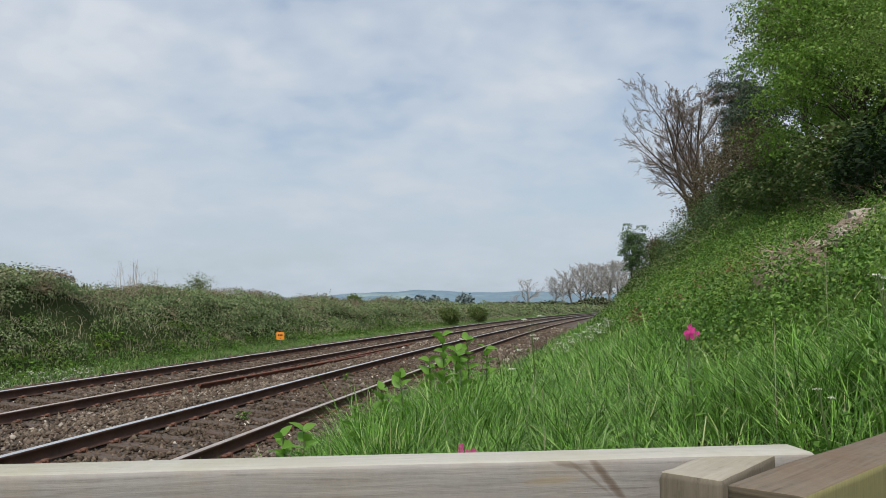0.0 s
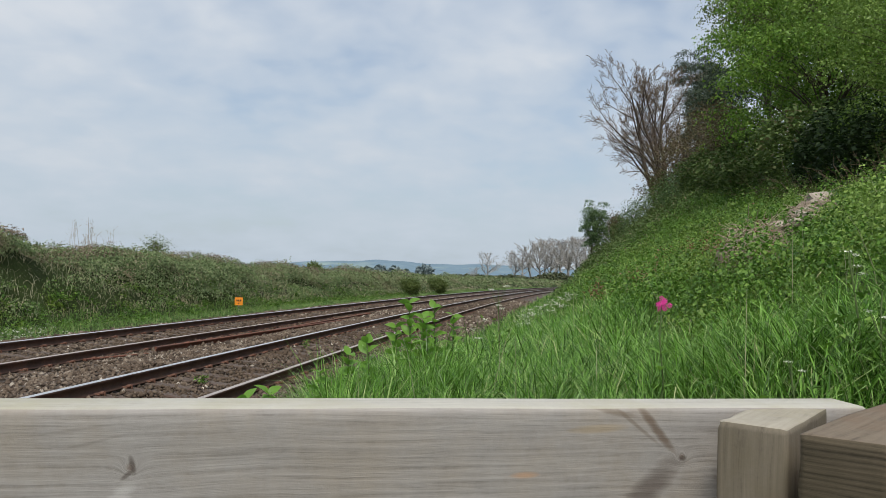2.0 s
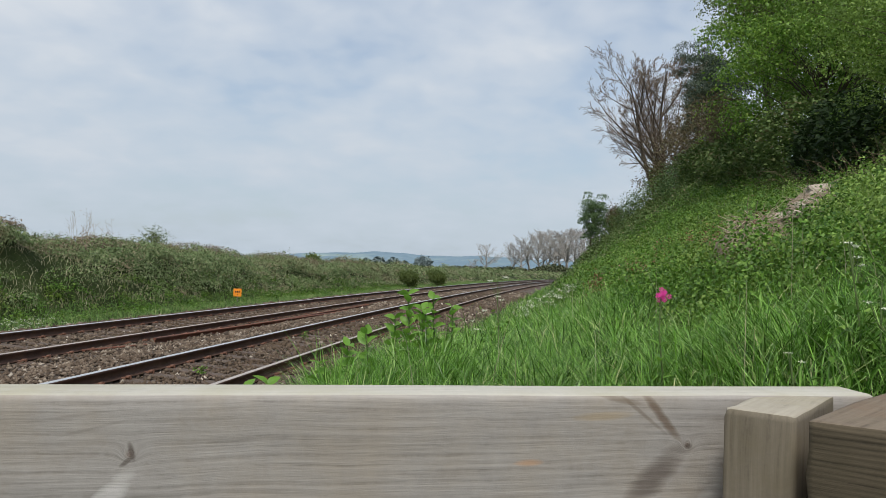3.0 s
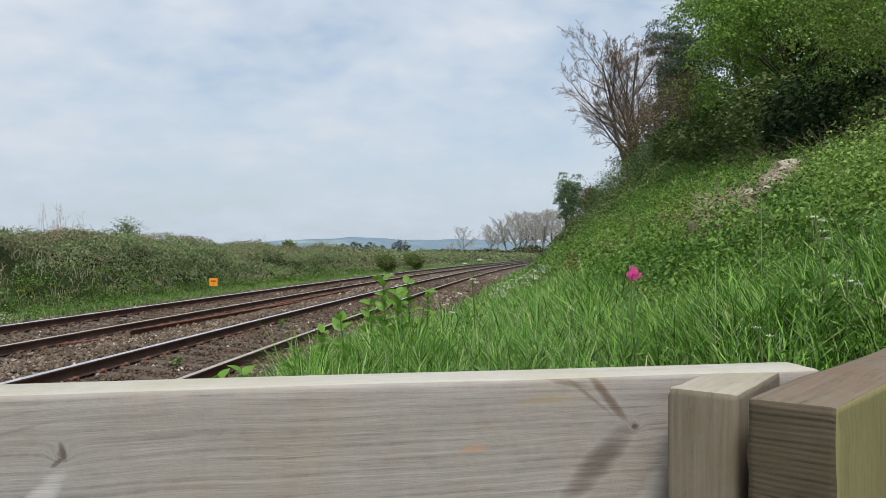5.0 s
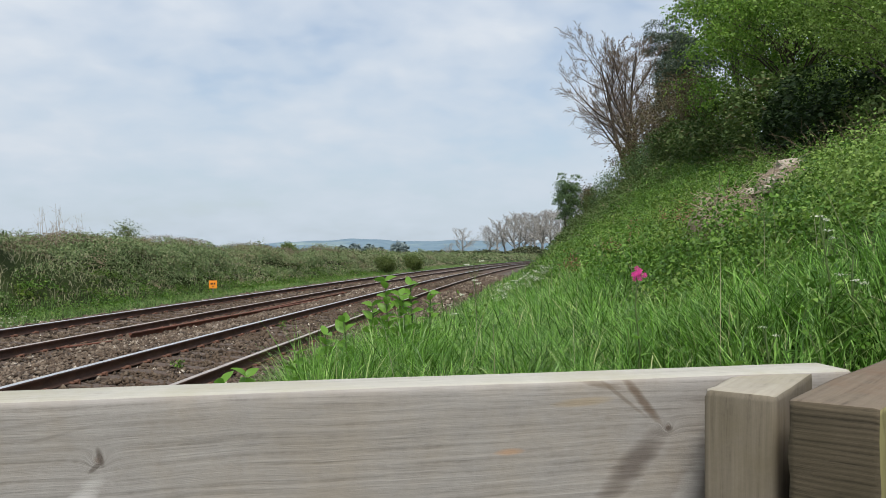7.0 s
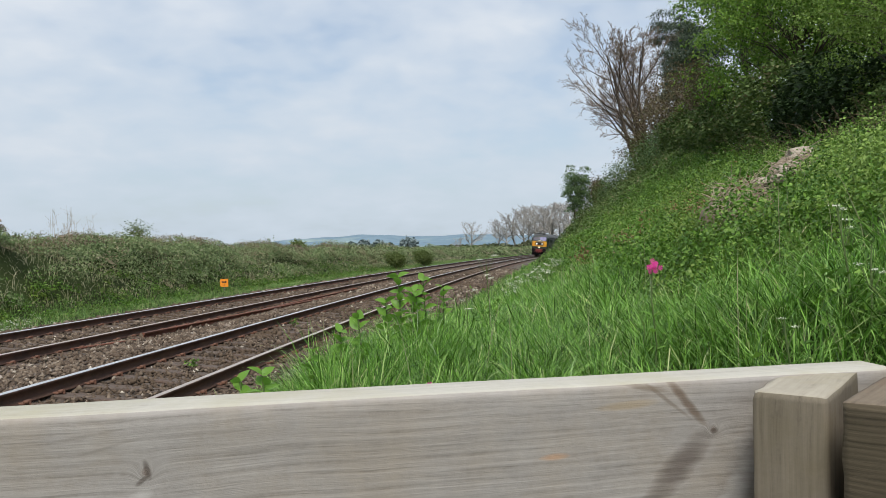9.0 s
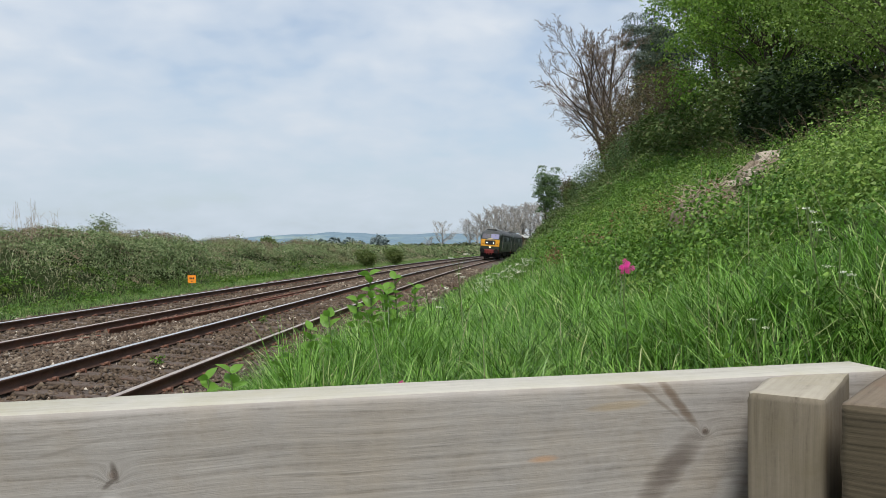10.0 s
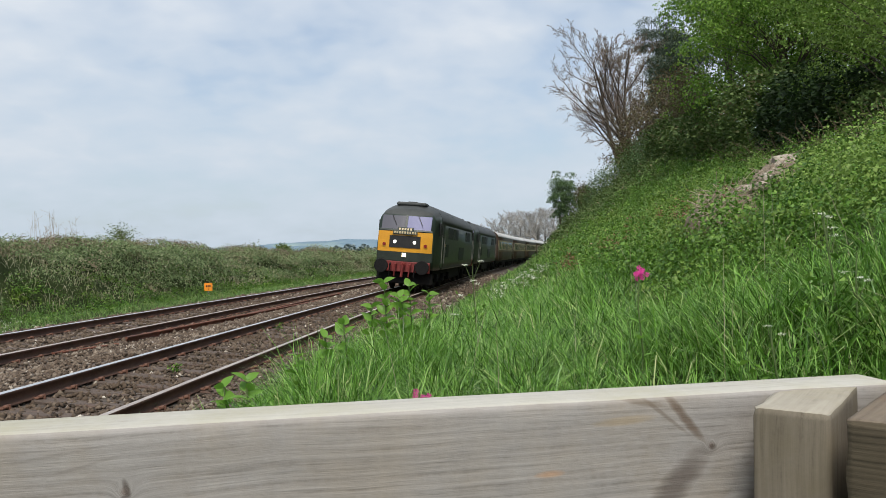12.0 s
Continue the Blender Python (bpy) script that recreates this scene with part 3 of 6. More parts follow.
M["lens_red"] = material("lens_red", (0.18, 0.01, 0.01), (0.26, 0.02, 0.015), 0.25, 8.0, 60.0, 0.0)


def pane_material(name, colour, rough):
    m = bpy.data.materials.new(name)
    m.use_nodes = True
    b = m.node_tree.nodes["Principled BSDF"]
    b.inputs["Base Color"].default_value = (*colour, 1)
    b.inputs["Roughness"].default_value = rough
    b.inputs["IOR"].default_value = 1.45
    b.inputs["Specular IOR Level"].default_value = 0.2
    return m


# windscreens: what they reflect is put into the grey and blue base colours
M["screen"] = pane_material("screen", (0.10, 0.10, 0.12), 0.3)
M["screen_reflection"] = pane_material("screen_reflection", (0.17, 0.175, 0.31), 0.3)
M["coach_pane"] = pane_material("coach_pane", (0.05, 0.05, 0.05), 0.05)


def section(half, floor, shoulder, top, n=9):
    """Half-round body outline from the lower left to the lower right."""
    pts = [(-half * 0.985, floor), (-half, floor + 0.35), (-half, (floor + shoulder) / 2), (-half * 0.985, shoulder)]
    for i in range(1, n * 2):
        a = math.pi * (1 - i / (n * 2))
        c, s = math.cos(a), math.sin(a)
        pts.append((half * 0.985 * math.copysign(abs(c) ** 0.8, c), shoulder + (top - shoulder) * s ** 0.85))
    pts += [(half * 0.985, shoulder), (half, (floor + shoulder) / 2), (half, floor + 0.35), (half * 0.985, floor)]
    return pts


def loft(rings, cap_first=True, cap_last=True):
    bm = bmesh.new()
    loops = [[bm.verts.new(p) for p in ring] for ring in rings]
    for a, b in zip(loops, loops[1:]):
        for i in range(len(a) - 1):
            bm.faces.new((a[i], a[i + 1], b[i + 1], b[i]))
        bm.faces.new((a[-1], a[0], b[0], b[-1]))
    if cap_first:
        bm.faces.new(loops[0])
    if cap_last:
        bm.faces.new(loops[-1])
    return bm


HALF = 9.6


def nose_y(x, z):
    """The cab front: upright below, raked from the waist up, a little rounded in plan."""
    return HALF - 0.10 * (x / 1.2) ** 2 - 0.42 * max(0.0, z - 2.5) - 0.9 * max(0.0, z - 3.3) ** 1.5 - 0.08 * max(0.0, 1.7 - z)


def nose_patch(x0, x1, z0, z1, out, nx=6, nz=4, depth=0.03):
    """A panel that follows the cab front, standing proud by out."""
    bm = bmesh.new()
    rows = []
    for back in (0, 1):
        g = [[bm.verts.new((x0 + (x1 - x0) * i / nx, nose_y(x0 + (x1 - x0) * i / nx, z0 + (z1 - z0) * j / nz) + out - back * depth, z0 + (z1 - z0) * j / nz)) for i in range(nx + 1)] for j in range(nz + 1)]
        rows.append(g)
        for j in range(nz):
            for i in range(nx):
                q = (g[j][i], g[j][i + 1], g[j + 1][i + 1], g[j + 1][i])
                bm.faces.new(q if back == 0 else q[::-1])
    f, b = rows
    rim = lambda g: [g[0][i] for i in range(nx)] + [g[j][nx] for j in range(nz)] + [g[nz][i] for i in range(nx, 0, -1)] + [g[j][0] for j in range(nz, 0, -1)]
    a, c = rim(f), rim(b)
    for i in range(len(a)):
        bm.faces.new((a[i], c[i], c[(i + 1) % len(a)], a[(i + 1) % len(a)]))
    return bm


def bogie(parent, y, wheels, base, radius):
    bg = part("bogie", boxed(-1.12, -1.0, y - base / 2 - 0.7, y + base / 2 + 0.7, 0.55, 0.9, 0.03), M["dark_under"], parent)
    extra = bmesh.new()
    box(extra, 1.0, 1.12, y - base / 2 - 0.7, y + base / 2 + 0.7, 0.55, 0.9, 0.03)
    box(extra, -1.0, 1.0, y - 0.4, y + 0.4, 0.6, 0.95, 0.03)
    part("bogie_frame", extra, M["dark_under"], bg)
    for i in range(wheels):
        yy = y - base / 2 + base * i / (wheels - 1)
        w = bmesh.new()
        for side in (-1, 1):
            cyl(w, (side * 0.68, yy, radius), (side * 0.81, yy, radius), radius, n=24)
        cyl(w, (-0.7, yy, radius), (0.7, yy, radius), 0.09, n=10)
        part("wheelset", w, M["dark_under"], bg)
        for side in (-1, 1):
            part("axlebox", boxed(side * 1.16 - 0.09, side * 1.16 + 0.09, yy - 0.17, yy + 0.17, radius - 0.17, radius + 0.2, 0.03), M["dark_under"], bg)


def cab_end(loco, sign, lights, yellow):
    """Front fittings on one end; sign -1 turns them to the rear end."""
    def put(name, bm, mat, parent, label=""):
        if sign < 0:
            bmesh.ops.transform(bm, matrix=Matrix.Rotation(math.pi, 4, "Z"), verts=bm.verts)
        return part(name, bm, mat, parent, label)
    put("warning_panel", nose_patch(-1.16, 1.16, 1.66, 2.52, 0.012), M["loco_yellow" if yellow else "loco_green"], loco, "yellow warning panel" if yellow else "")
    put("skirt_panel", nose_patch(-1.17, 1.17, 1.28, 1.655, 0.012), M["grille"], loco)
    box_panel = put("headcode_panel", nose_patch(-0.66, 0.66, 1.84, 2.34, 0.035), M["black"], loco, "black headcode panel")
    for x in (-0.42, 0.42):
        y = nose_y(x, 2.08) + 0.035
        put("marker_lamp", cyl(bmesh.new(), (x, y - 0.02, 2.08), (x, y + 0.03, 2.08), 0.065, n=16), M["lamp_white"] if lights else M["black"], box_panel, "round white lamp")
    for x in (-0.88, 0.88):
        y = nose_y(x, 1.96)
        put("tail_lamp", cyl(bmesh.new(), (x, y - 0.02, 1.96), (x, y + 0.06, 1.96), 0.07, n=14), M["lens_red"], loco, "red tail lamp")
    for x0, x1, mat in ((-1.06, -0.05, "screen_reflection"), (0.05, 1.06, "screen")):
        pane = put("windscreen", nose_patch(x0, x1, 2.62, 3.20, 0.02), M[mat], loco, "large raked windscreen")
        xm = (x0 + x1) / 2
        wiper = bmesh.new()
        cyl(wiper, (xm + 0.08, nose_y(xm, 3.2) + 0.05, 3.22), (xm - 0.14, nose_y(xm, 2.8) + 0.06, 2.80), 0.014, n=6)
        put("wiper", wiper, M["black"], pane)
    frame_bm = nose_patch(-1.13, 1.13, 2.555, 2.615, 0.03, 8, 1)
    put("screen_sill", frame_bm, M["loco_green"], loco)
    put("screen_pillar", nose_patch(-0.045, 0.045, 2.6, 3.22, 0.028, 1, 3), M["loco_green"], loco)
    put("lamp_bracket", nose_patch(-0.085, 0.085, 1.46, 1.61, 0.06, 2, 2, 0.06), M["lamp_warm"] if lights else M["post_steel"], loco, "square lit headlamp")
    vent = bmesh.new()
    box(vent, -0.66, 0.66, 7.6, 8.55, 3.66, 3.83, 0.06)
    box(vent, -0.2, 0.2, 7.9, 8.3, 3.8, 3.87, 0.02)
    put("roof_vent", vent, M["loco_roof"], loco)
    beam = put("buffer_beam", boxed(-1.12, 1.12, HALF - 0.25, HALF - 0.02, 0.82, 1.26, 0.02), M["buffer_red"], loco, "red buffer beam")
    for x in (-0.865, 0.865):
        b = bmesh.new()
        cyl(b, (x, HALF - 0.05, 1.05), (x, HALF + 0.40, 1.05), 0.13, 0.11, 14)
        put("buffer_shank", b, M["dark_under"], beam)
        h = bmesh.new()
        cyl(h, (x, HALF + 0.40, 1.05), (x, HALF + 0.46, 1.05), 0.30, 0.28, 20)
        put("buffer_head", h, M["dark_under"], beam, "dark oval buffer")
    for x, w in ((0.0, 0.10), (-0.3, 0.05), (0.32, 0.05), (-0.52, 0.04), (0.55, 0.04)):
        p = bmesh.new()
        cyl(p, (x, HALF + 0.0, 1.15), (x, HALF + 0.14, 1.1), w, n=8)
        cyl(p, (x, HALF + 0.14, 1.12), (x + 0.04, HALF + 0.12, 0.62), w * 0.6, n=8)
        put("brake_hose", p, M["buffer_red"] if w > 0.04 else M["dark_under"], beam)
    # added near-black block for the dark shade below the buffer beam
    put("beam_shade", boxed(-1.2, 1.2, HALF - 0.75, HALF - 0.35, 0.3, 0.8, 0.05), M["dark_under"], loco)


def build_loco(label, lights, board):
    loco = tagged(new("diesel_locomotive"), label, "locomotive", group="train vehicles")
    rings = []
    for y, half, top, sh in ((-HALF + 1.75, 1.345, 3.80, 2.95), (-6.6, 1.345, 3.84, 2.95), (0, 1.345, 3.84, 2.95), (6.6, 1.345, 3.84, 2.95), (HALF - 1.75, 1.345, 3.80, 2.95)):
        rings.append([(x, y, z) for x, z in section(half, 0.95, sh, top)])
    part("body", loft(rings), M["loco_green"], loco, "dark green body side", True)
    # roof skin, a little proud
    def roof_ring(y, half, top):
        pts = [p for p in section(half + 0.006, 0.95, 2.97, top + 0.006) if p[1] > 2.96]
        return [(x, y, z) for x, z in pts]
    part("roof", loft([roof_ring(y, 1.345, t) for y, t in ((-HALF + 1.8, 3.80), (-6.6, 3.84), (6.6, 3.84), (HALF - 1.8, 3.80))], False, False), M["loco_roof"], loco, "dark grey roof", True)
    for sign in (1, -1):
        # cab: rings that shrink to the raked front
        ends = []
        base = section(1.345, 0.95, 2.95, 3.80)
        for k in range(7):
            t = k / 6
            ring = []
            for x, z in base:
                xx = x * (1 - 0.115 * t ** 1.6)
                zz = z if z < 2.95 else 2.95 + (z - 2.95) * (1 - 0.36 * t ** 2)
                y = (HALF - 1.75) * (1 - t) + nose_y(xx, zz) * t
                ring.append((xx * sign, y * sign, zz))
            ends.append(ring)
        bm = loft(ends, False, False)
        last = ends[-1]
        n = len(last)
        row = list(bm.verts)[-n:]
        for i in range(n // 2 - 1):
            q = (row[i], row[i + 1], row[n - 2 - i], row[n - 1 - i])
            bm.faces.new(q if len(set(q)) == 4 else tuple(dict.fromkeys(q)))
        bmesh.ops.remove_doubles(bm, verts=bm.verts, dist=0.0005)
        cab = part("cab", bm, M["loco_green"], loco, "rounded cab end", True)
        me = cab.data
        me.materials.append(M["loco_roof"])
        for p in me.polygons:
            if p.center.z > 3.24:
                p.material_index = 1
        for side in (-1, 1):
            xs = side * 1.335
            for y0, y1, name in ((8.15, 8.62, "cab_window"), (7.42, 7.86, "door_window")):
                part(name, boxed(xs - 0.02, xs + 0.02, *sorted((y0 * sign, y1 * sign)), 2.42, 3.0, 0.015), M["black"], loco)
            part("cab_door", boxed(xs - 0.012, xs + 0.012, *sorted((7.32 * sign, 7.98 * sign)), 1.05, 2.38, 0.01), M["loco_green"], loco)
            for y in (7.2, 8.06):
                part("handrail", cyl(bmesh.new(), (side * 1.40, y * sign, 1.25), (side * 1.40, y * sign, 2.5), 0.012, n=6), M["post_steel"], loco)
    for sign in (1, -1):
        cab_end(loco, sign, lights and sign > 0, lights and sign > 0)
    if board:
        plate = part("headboard", nose_patch(-0.52, 0.52, 2.40, 2.56, 0.09, 8, 2), M["grille"], loco, "dark headboard with pale lettering")
        part("headboard_crest", nose_patch(-0.34, 0.34, 2.56, 2.70, 0.09, 6, 2), M["grille"], plate)
        for i in range(9):
            x = -0.44 + i * 0.11
            part("letter_bar", nose_patch(x - 0.036, x + 0.036, 2.43, 2.53, 0.097, 1, 1, 0.008), M["cream"], plate)
        for i in range(5):
            x = -0.24 + i * 0.12
            part("letter_bar", nose_patch(x - 0.036, x + 0.036, 2.58, 2.67, 0.097, 1, 1, 0.008), M["cream"], plate)
    for side in (-1, 1):
        for y0, y1, z0, z1 in ((-5.6, -3.2, 2.35, 2.9), (-2.2, 0.4, 1.3, 2.0), (1.2, 3.0, 2.35, 2.9), (3.6, 5.4, 2.35, 2.9), (5.2, 6.2, 1.5, 2.1)):
            grill = part("side_grille", boxed(side * 1.345 - 0.02, side * 1.345 + 0.02, y0, y1, z0, z1, 0.01), M["grille"], loco)
            for i in range(5):
                z = z0 + (z1 - z0) * (i + 0.5) / 5
                part("slat", boxed(side * 1.36 - 0.012, side * 1.36 + 0.012, y0 + 0.05, y1 - 0.05, z - 0.02, z + 0.02), M["grille"], grill)
        for y in (-5.0, -3.4, 2.0, 4.4):
            part("roof_window", boxed(side * 1.12 - 0.05, side * 1.12 + 0.05, y, y + 0.9, 3.34, 3.5, 0.01), M["grille"], loco)
        part("number_bar", boxed(side * 1.347 - 0.006, side * 1.347 + 0.006, 6.3, 6.9, 2.0, 2.12), M["cream"], loco)
        part("waist_bar", boxed(side * 1.347 - 0.004, side * 1.347 + 0.004, -7.2, 7.2, 1.0, 1.06), M["loco_roof"], loco)
    part("fuel_tank", boxed(-1.1, 1.1, -2.6, 2.6, 0.35, 0.97, 0.08), M["dark_under"], loco)
    for y in (-5.6, 5.6):
        bogie(loco, y, 3, 4.4, 0.57)
    return loco


def build_coach(label):
    c = tagged(new("passenger_coach"), label, "railway coach", group="train vehicles")
    L = 9.9
    part("body", loft([[(x, y, z) for x, z in section(1.37, 0.92, 3.0, 3.72)] for y in (-L, -3, 3, L)]), M["umber"], c, "umber brown body", True)
    rr = lambda y: [(x * 1.012, y, z + 0.02) for x, z in section(1.37, 0.92, 3.0, 3.72) if z >= 3.05]
    part("roof", loft([rr(y) for y in (-L - 0.02, -3, 3, L + 0.02)], False, False), M["coach_roof"], c, "pale grey roof", True)
    for side in (-1, 1):
        band = part("window_band", boxed(side * 1.374 - 0.006, side * 1.374 + 0.006, -L + 0.25, L - 0.25, 1.92, 2.88), M["cream"], c, "cream band")
        for i in range(9):
            y = -7.2 + i * 1.8
            win = part("window", boxed(side * 1.376 - 0.012, side * 1.376 + 0.012, y - 0.62, y + 0.62, 2.02, 2.76, 0.01), M["coach_pane"], band)
        for y in (-9.0, 9.0):
            part("door", boxed(side * 1.378 - 0.008, side * 1.378 + 0.008, y - 0.36, y + 0.36, 1.0, 2.9, 0.005), M["umber"], c)
        part("lining", boxed(side * 1.373 - 0.004, side * 1.373 + 0.004, -L + 0.25, L - 0.25, 1.82, 1.86), M["brass"], c)
        part("solebar", boxed(side * 1.25 - 0.04, side * 1.25 + 0.04, -L, L, 0.72, 0.94), M["dark_under"], c)
    for i in range(7):
        y = -8.0 + i * 2.66
        part("roof_vent", boxed(-0.12, 0.12, y - 0.14, y + 0.14, 3.72, 3.84, 0.02), M["coach_roof"], c)
    part("battery_box", boxed(-1.1, 1.1, -2.0, 1.2, 0.35, 0.75, 0.04), M["dark_under"], c)
    for sign in (-1, 1):
        part("gangway", boxed(-0.55, 0.55, *sorted((sign * L, sign * (L + 0.28))), 1.0, 3.1, 0.03), M["black"], c)
    for y in (-7.1, 7.1):
        bogie(c, y, 2, 2.6, 0.46)
    return c


def build_train():
    """Vehicles with the distance of their centre behind the leading buffers' beam."""
    vehicles = [(build_loco("dark green diesel locomotive with a yellow front panel, lamps lit", True, True), HALF)]
    second = build_loco("second dark green diesel locomotive coupled behind the first", False, False)
    vehicles.append((second, HALF * 3 + 1.2))
    coach = build_coach("umber and cream coach with a pale roof")
    d = HALF * 4 + 1.8 + 10.2
    vehicles.append((coach, d))
    for i in range(6):
        d += 20.4
        vehicles.append((copy_thing(coach, Matrix()), d))
    return vehicles


TRAIN = build_train()
# where the leading end is along the line
FRONT = [(0.0, 399.0), (1.0, 369.0), (2.0, 339.0), (3.0, 309.0), (4.0, 279.0), (5.0, 249.0), (6.0, 219.0), (7.0, 189.0), (8.0, 159.0), (8.5, 144.0), (9.0, 129.0), (9.5, 113.9), (10.0, 98.7), (10.5, 83.1), (11.0, 67.0), (11.5, 50.5), (12.0, 33.5)]


def motions():
    for ob, back in TRAIN:
        rows = []
        for t, s in FRONT:
            p = track_point(s + back, 0.0, 0.0, 0.0)
            rows.append((t, pose(*map(float, p), 0, -math.degrees(CANT), 180 - math.degrees(TH + K * (s + back)))))
        walk(ob, rows)


# ---- growing things ----
rng = np.random.default_rng(7)


def tubes(segs, n=4):
    """Tapered prisms for an array of segments: start, end, two radii."""
    segs = np.asarray(segs, float)
    a, b, r0, r1 = segs[:, 0:3], segs[:, 3:6], segs[:, 6:7], segs[:, 7:8]
    d = b - a
    d /= np.linalg.norm(d, axis=1, keepdims=True) + 1e-9
    ref = np.where(np.abs(d[:, 2:3]) > 0.9, [[1.0, 0, 0]], [[0, 0, 1.0]])
    u = np.cross(d, ref)
    u /= np.linalg.norm(u, axis=1, keepdims=True) + 1e-9
    w = np.cross(d, u)
    V = []
    for p, r in ((a, r0), (b, r1)):
        for i in range(n):
            t = 2 * math.pi * i / n
            V.append(p + r * (u * math.cos(t) + w * math.sin(t)))
    V = np.stack(V, 1)  # k, 2n, 3
    k = len(segs)
    base = np.arange(k)[:, None, None] * 2 * n
    f = np.array([[i, (i + 1) % n, n + (i + 1) % n, n + i] for i in range(n)])[None]
    return V.reshape(-1, 3), (base + f).reshape(-1, 4)


def stalk(points, r0, r1):
    segs = []
    n = len(points) - 1
    for i in range(n):
        segs.append([*points[i], *points[i + 1], r0 + (r1 - r0) * i / n, r0 + (r1 - r0) * (i + 1) / n])
    return segs


def unit(v):
    return v / (np.linalg.norm(v, axis=-1, keepdims=True) + 1e-9)


def leaves(p, size, wide=0.55, lift=0.3, droop=0.3, tilt=0.6):
    """Pointed leaves, each a folded blade: base, side, tip, side."""
    n = len(p)
    size = np.broadcast_to(np.asarray(size, float), (n,))[:, None]
    a = rng.uniform(0, 2 * math.pi, n)
    along = unit(np.stack([np.cos(a), np.sin(a), rng.normal(lift, 0.45, n)], 1))
    side = unit(np.cross(along, unit(rng.normal(0, tilt, (n, 3)) + [0, 0, 1.0])))
    up = np.cross(side, along)
    V = np.stack([p, p + along * size * 0.5 + side * size * wide * 0.5 + up * size * 0.12, p + along * size - up * size * droop * 0.5, p + along * size * 0.5 - side * size * wide * 0.5 + up * size * 0.12], 1)
    return V.reshape(-1, 3), np.arange(n * 4).reshape(n, 4)


def facing_leaves(p, out, size, wide=0.6, jitter=0.5, droop=0.35):
    """Folded leaves on the surface of a leafy mass: out is the way that each one faces."""
    n = len(p)
    size = np.broadcast_to(np.asarray(size, float), (n,))[:, None]
    up = unit(out + rng.normal(0, jitter, (n, 3)) + [0, 0, 0.25])
    along = unit(np.cross(up, rng.normal(0, 1, (n, 3))) + [0, 0, -droop])
    side = unit(np.cross(along, up))
    V = np.stack([p, p + along * size * 0.45 + side * size * wide * 0.5 + up * size * 0.1, p + along * size, p + along * size * 0.45 - side * size * wide * 0.5 + up * size * 0.1], 1)
    return V.reshape(-1, 3), np.arange(n * 4).reshape(n, 4)


def lobes(c, radius, height, per, low=0.0, deep=0.72):
    """Points and outward ways on leafy domes of uneven outline round the points c."""
    n = len(c)
    d = unit(rng.normal(0, 1, (n, per, 3)))
    d[..., 2] = np.where(d[..., 2] < low, -d[..., 2], d[..., 2])
    q = rng.uniform(deep, 1.0, (n, per, 1))
    ph = rng.uniform(0, 6.28, (n, 1))
    az = np.arctan2(d[..., 1], d[..., 0])
    q = q * (1 + 0.20 * np.sin(3 * az + ph) * np.cos(4 * d[..., 2] + ph) + 0.12 * np.sin(7 * az - 2 * ph + 5 * d[..., 2]))[..., None]
    r = np.broadcast_to(radius, (n,))[:, None]
    h = np.broadcast_to(height, (n,))[:, None]
    p = c[:, None] + d * q * np.stack([r, r, h], -1)
    return p.reshape(-1, 3), unit(d / np.stack([r, r, h], -1)).reshape(-1, 3)


def arching(p, height, width, heading, stiff=0.28, fall=1.5):
    """Long grass blades that stand up, then arch over and let their tips hang."""
    n = len(p)
    h = np.broadcast_to(np.asarray(height, float), (n,))[:, None]
    w = np.broadcast_to(np.asarray(width, float), (n,))[:, None]
    out = np.stack([np.cos(heading), np.sin(heading), np.zeros(n)], 1)
    f = heading + rng.uniform(-0.9, 0.9, n) + math.pi / 2
    side = np.stack([np.cos(f), np.sin(f), np.zeros(n)], 1)
    a0, a1 = np.abs(rng.normal(0, stiff, n))[:, None], np.abs(rng.normal(fall, 0.6, n))[:, None]
    rows, c, zz = [], p, np.array([0, 0, 1.0])
    steps = (0.0, 0.42, 0.76, 1.0)
    for k, (t, wt) in enumerate(zip(steps, (0.85, 1.0, 0.72, 0.06))):
        if k:
            a = a0 + a1 * ((t + steps[k - 1]) / 2) ** 1.7
            c = c + (out * np.sin(a) + zz * np.cos(a)) * h * (t - steps[k - 1])
        rows += [c - side * w * wt / 2, c + side * w * wt / 2]
    V = np.stack(rows, 1)
    q = np.array([[0, 1, 3, 2], [2, 3, 5, 4], [4, 5, 7, 6]])[None] + np.arange(n)[:, None, None] * 8
    return V.reshape(-1, 3), q.reshape(-1, 4)


def blades(p, height, width, lean=0.5, heading=None, curl=0.9):
    """Grass blades in three lengths that bend over; heading: which way they lean."""
    n = len(p)
    h = np.broadcast_to(np.asarray(height, float), (n,))[:, None]
    w = np.broadcast_to(np.asarray(width, float), (n,))[:, None]
    a = rng.uniform(0, 2 * math.pi, n) if heading is None else heading
    out = np.stack([np.cos(a), np.sin(a), np.zeros(n)], 1)
    f = a + rng.uniform(-1.2, 1.2, n) + math.pi / 2
    side = np.stack([np.cos(f), np.sin(f), np.zeros(n)], 1)
    k = np.abs(rng.normal(lean, 0.3, n))[:, None]
    rows, zz = [], np.array([0, 0, 1.0])
    for t, wt in ((0.0, 1.0), (0.4, 0.95), (0.75, 0.65), (1.0, 0.08)):
        bend = k * h * (0.35 * t + curl * t ** 2.4)
        z = h * (t - 0.42 * np.minimum(k, 1.3) * t ** 2.6)
        c = p + out * bend + zz * z
        rows += [c - side * w * wt / 2, c + side * w * wt / 2]
    V = np.stack(rows, 1)
    q = np.array([[0, 1, 3, 2], [2, 3, 5, 4], [4, 5, 7, 6]])[None] + np.arange(n)[:, None, None] * 8
    return V.reshape(-1, 3), q.reshape(-1, 4)


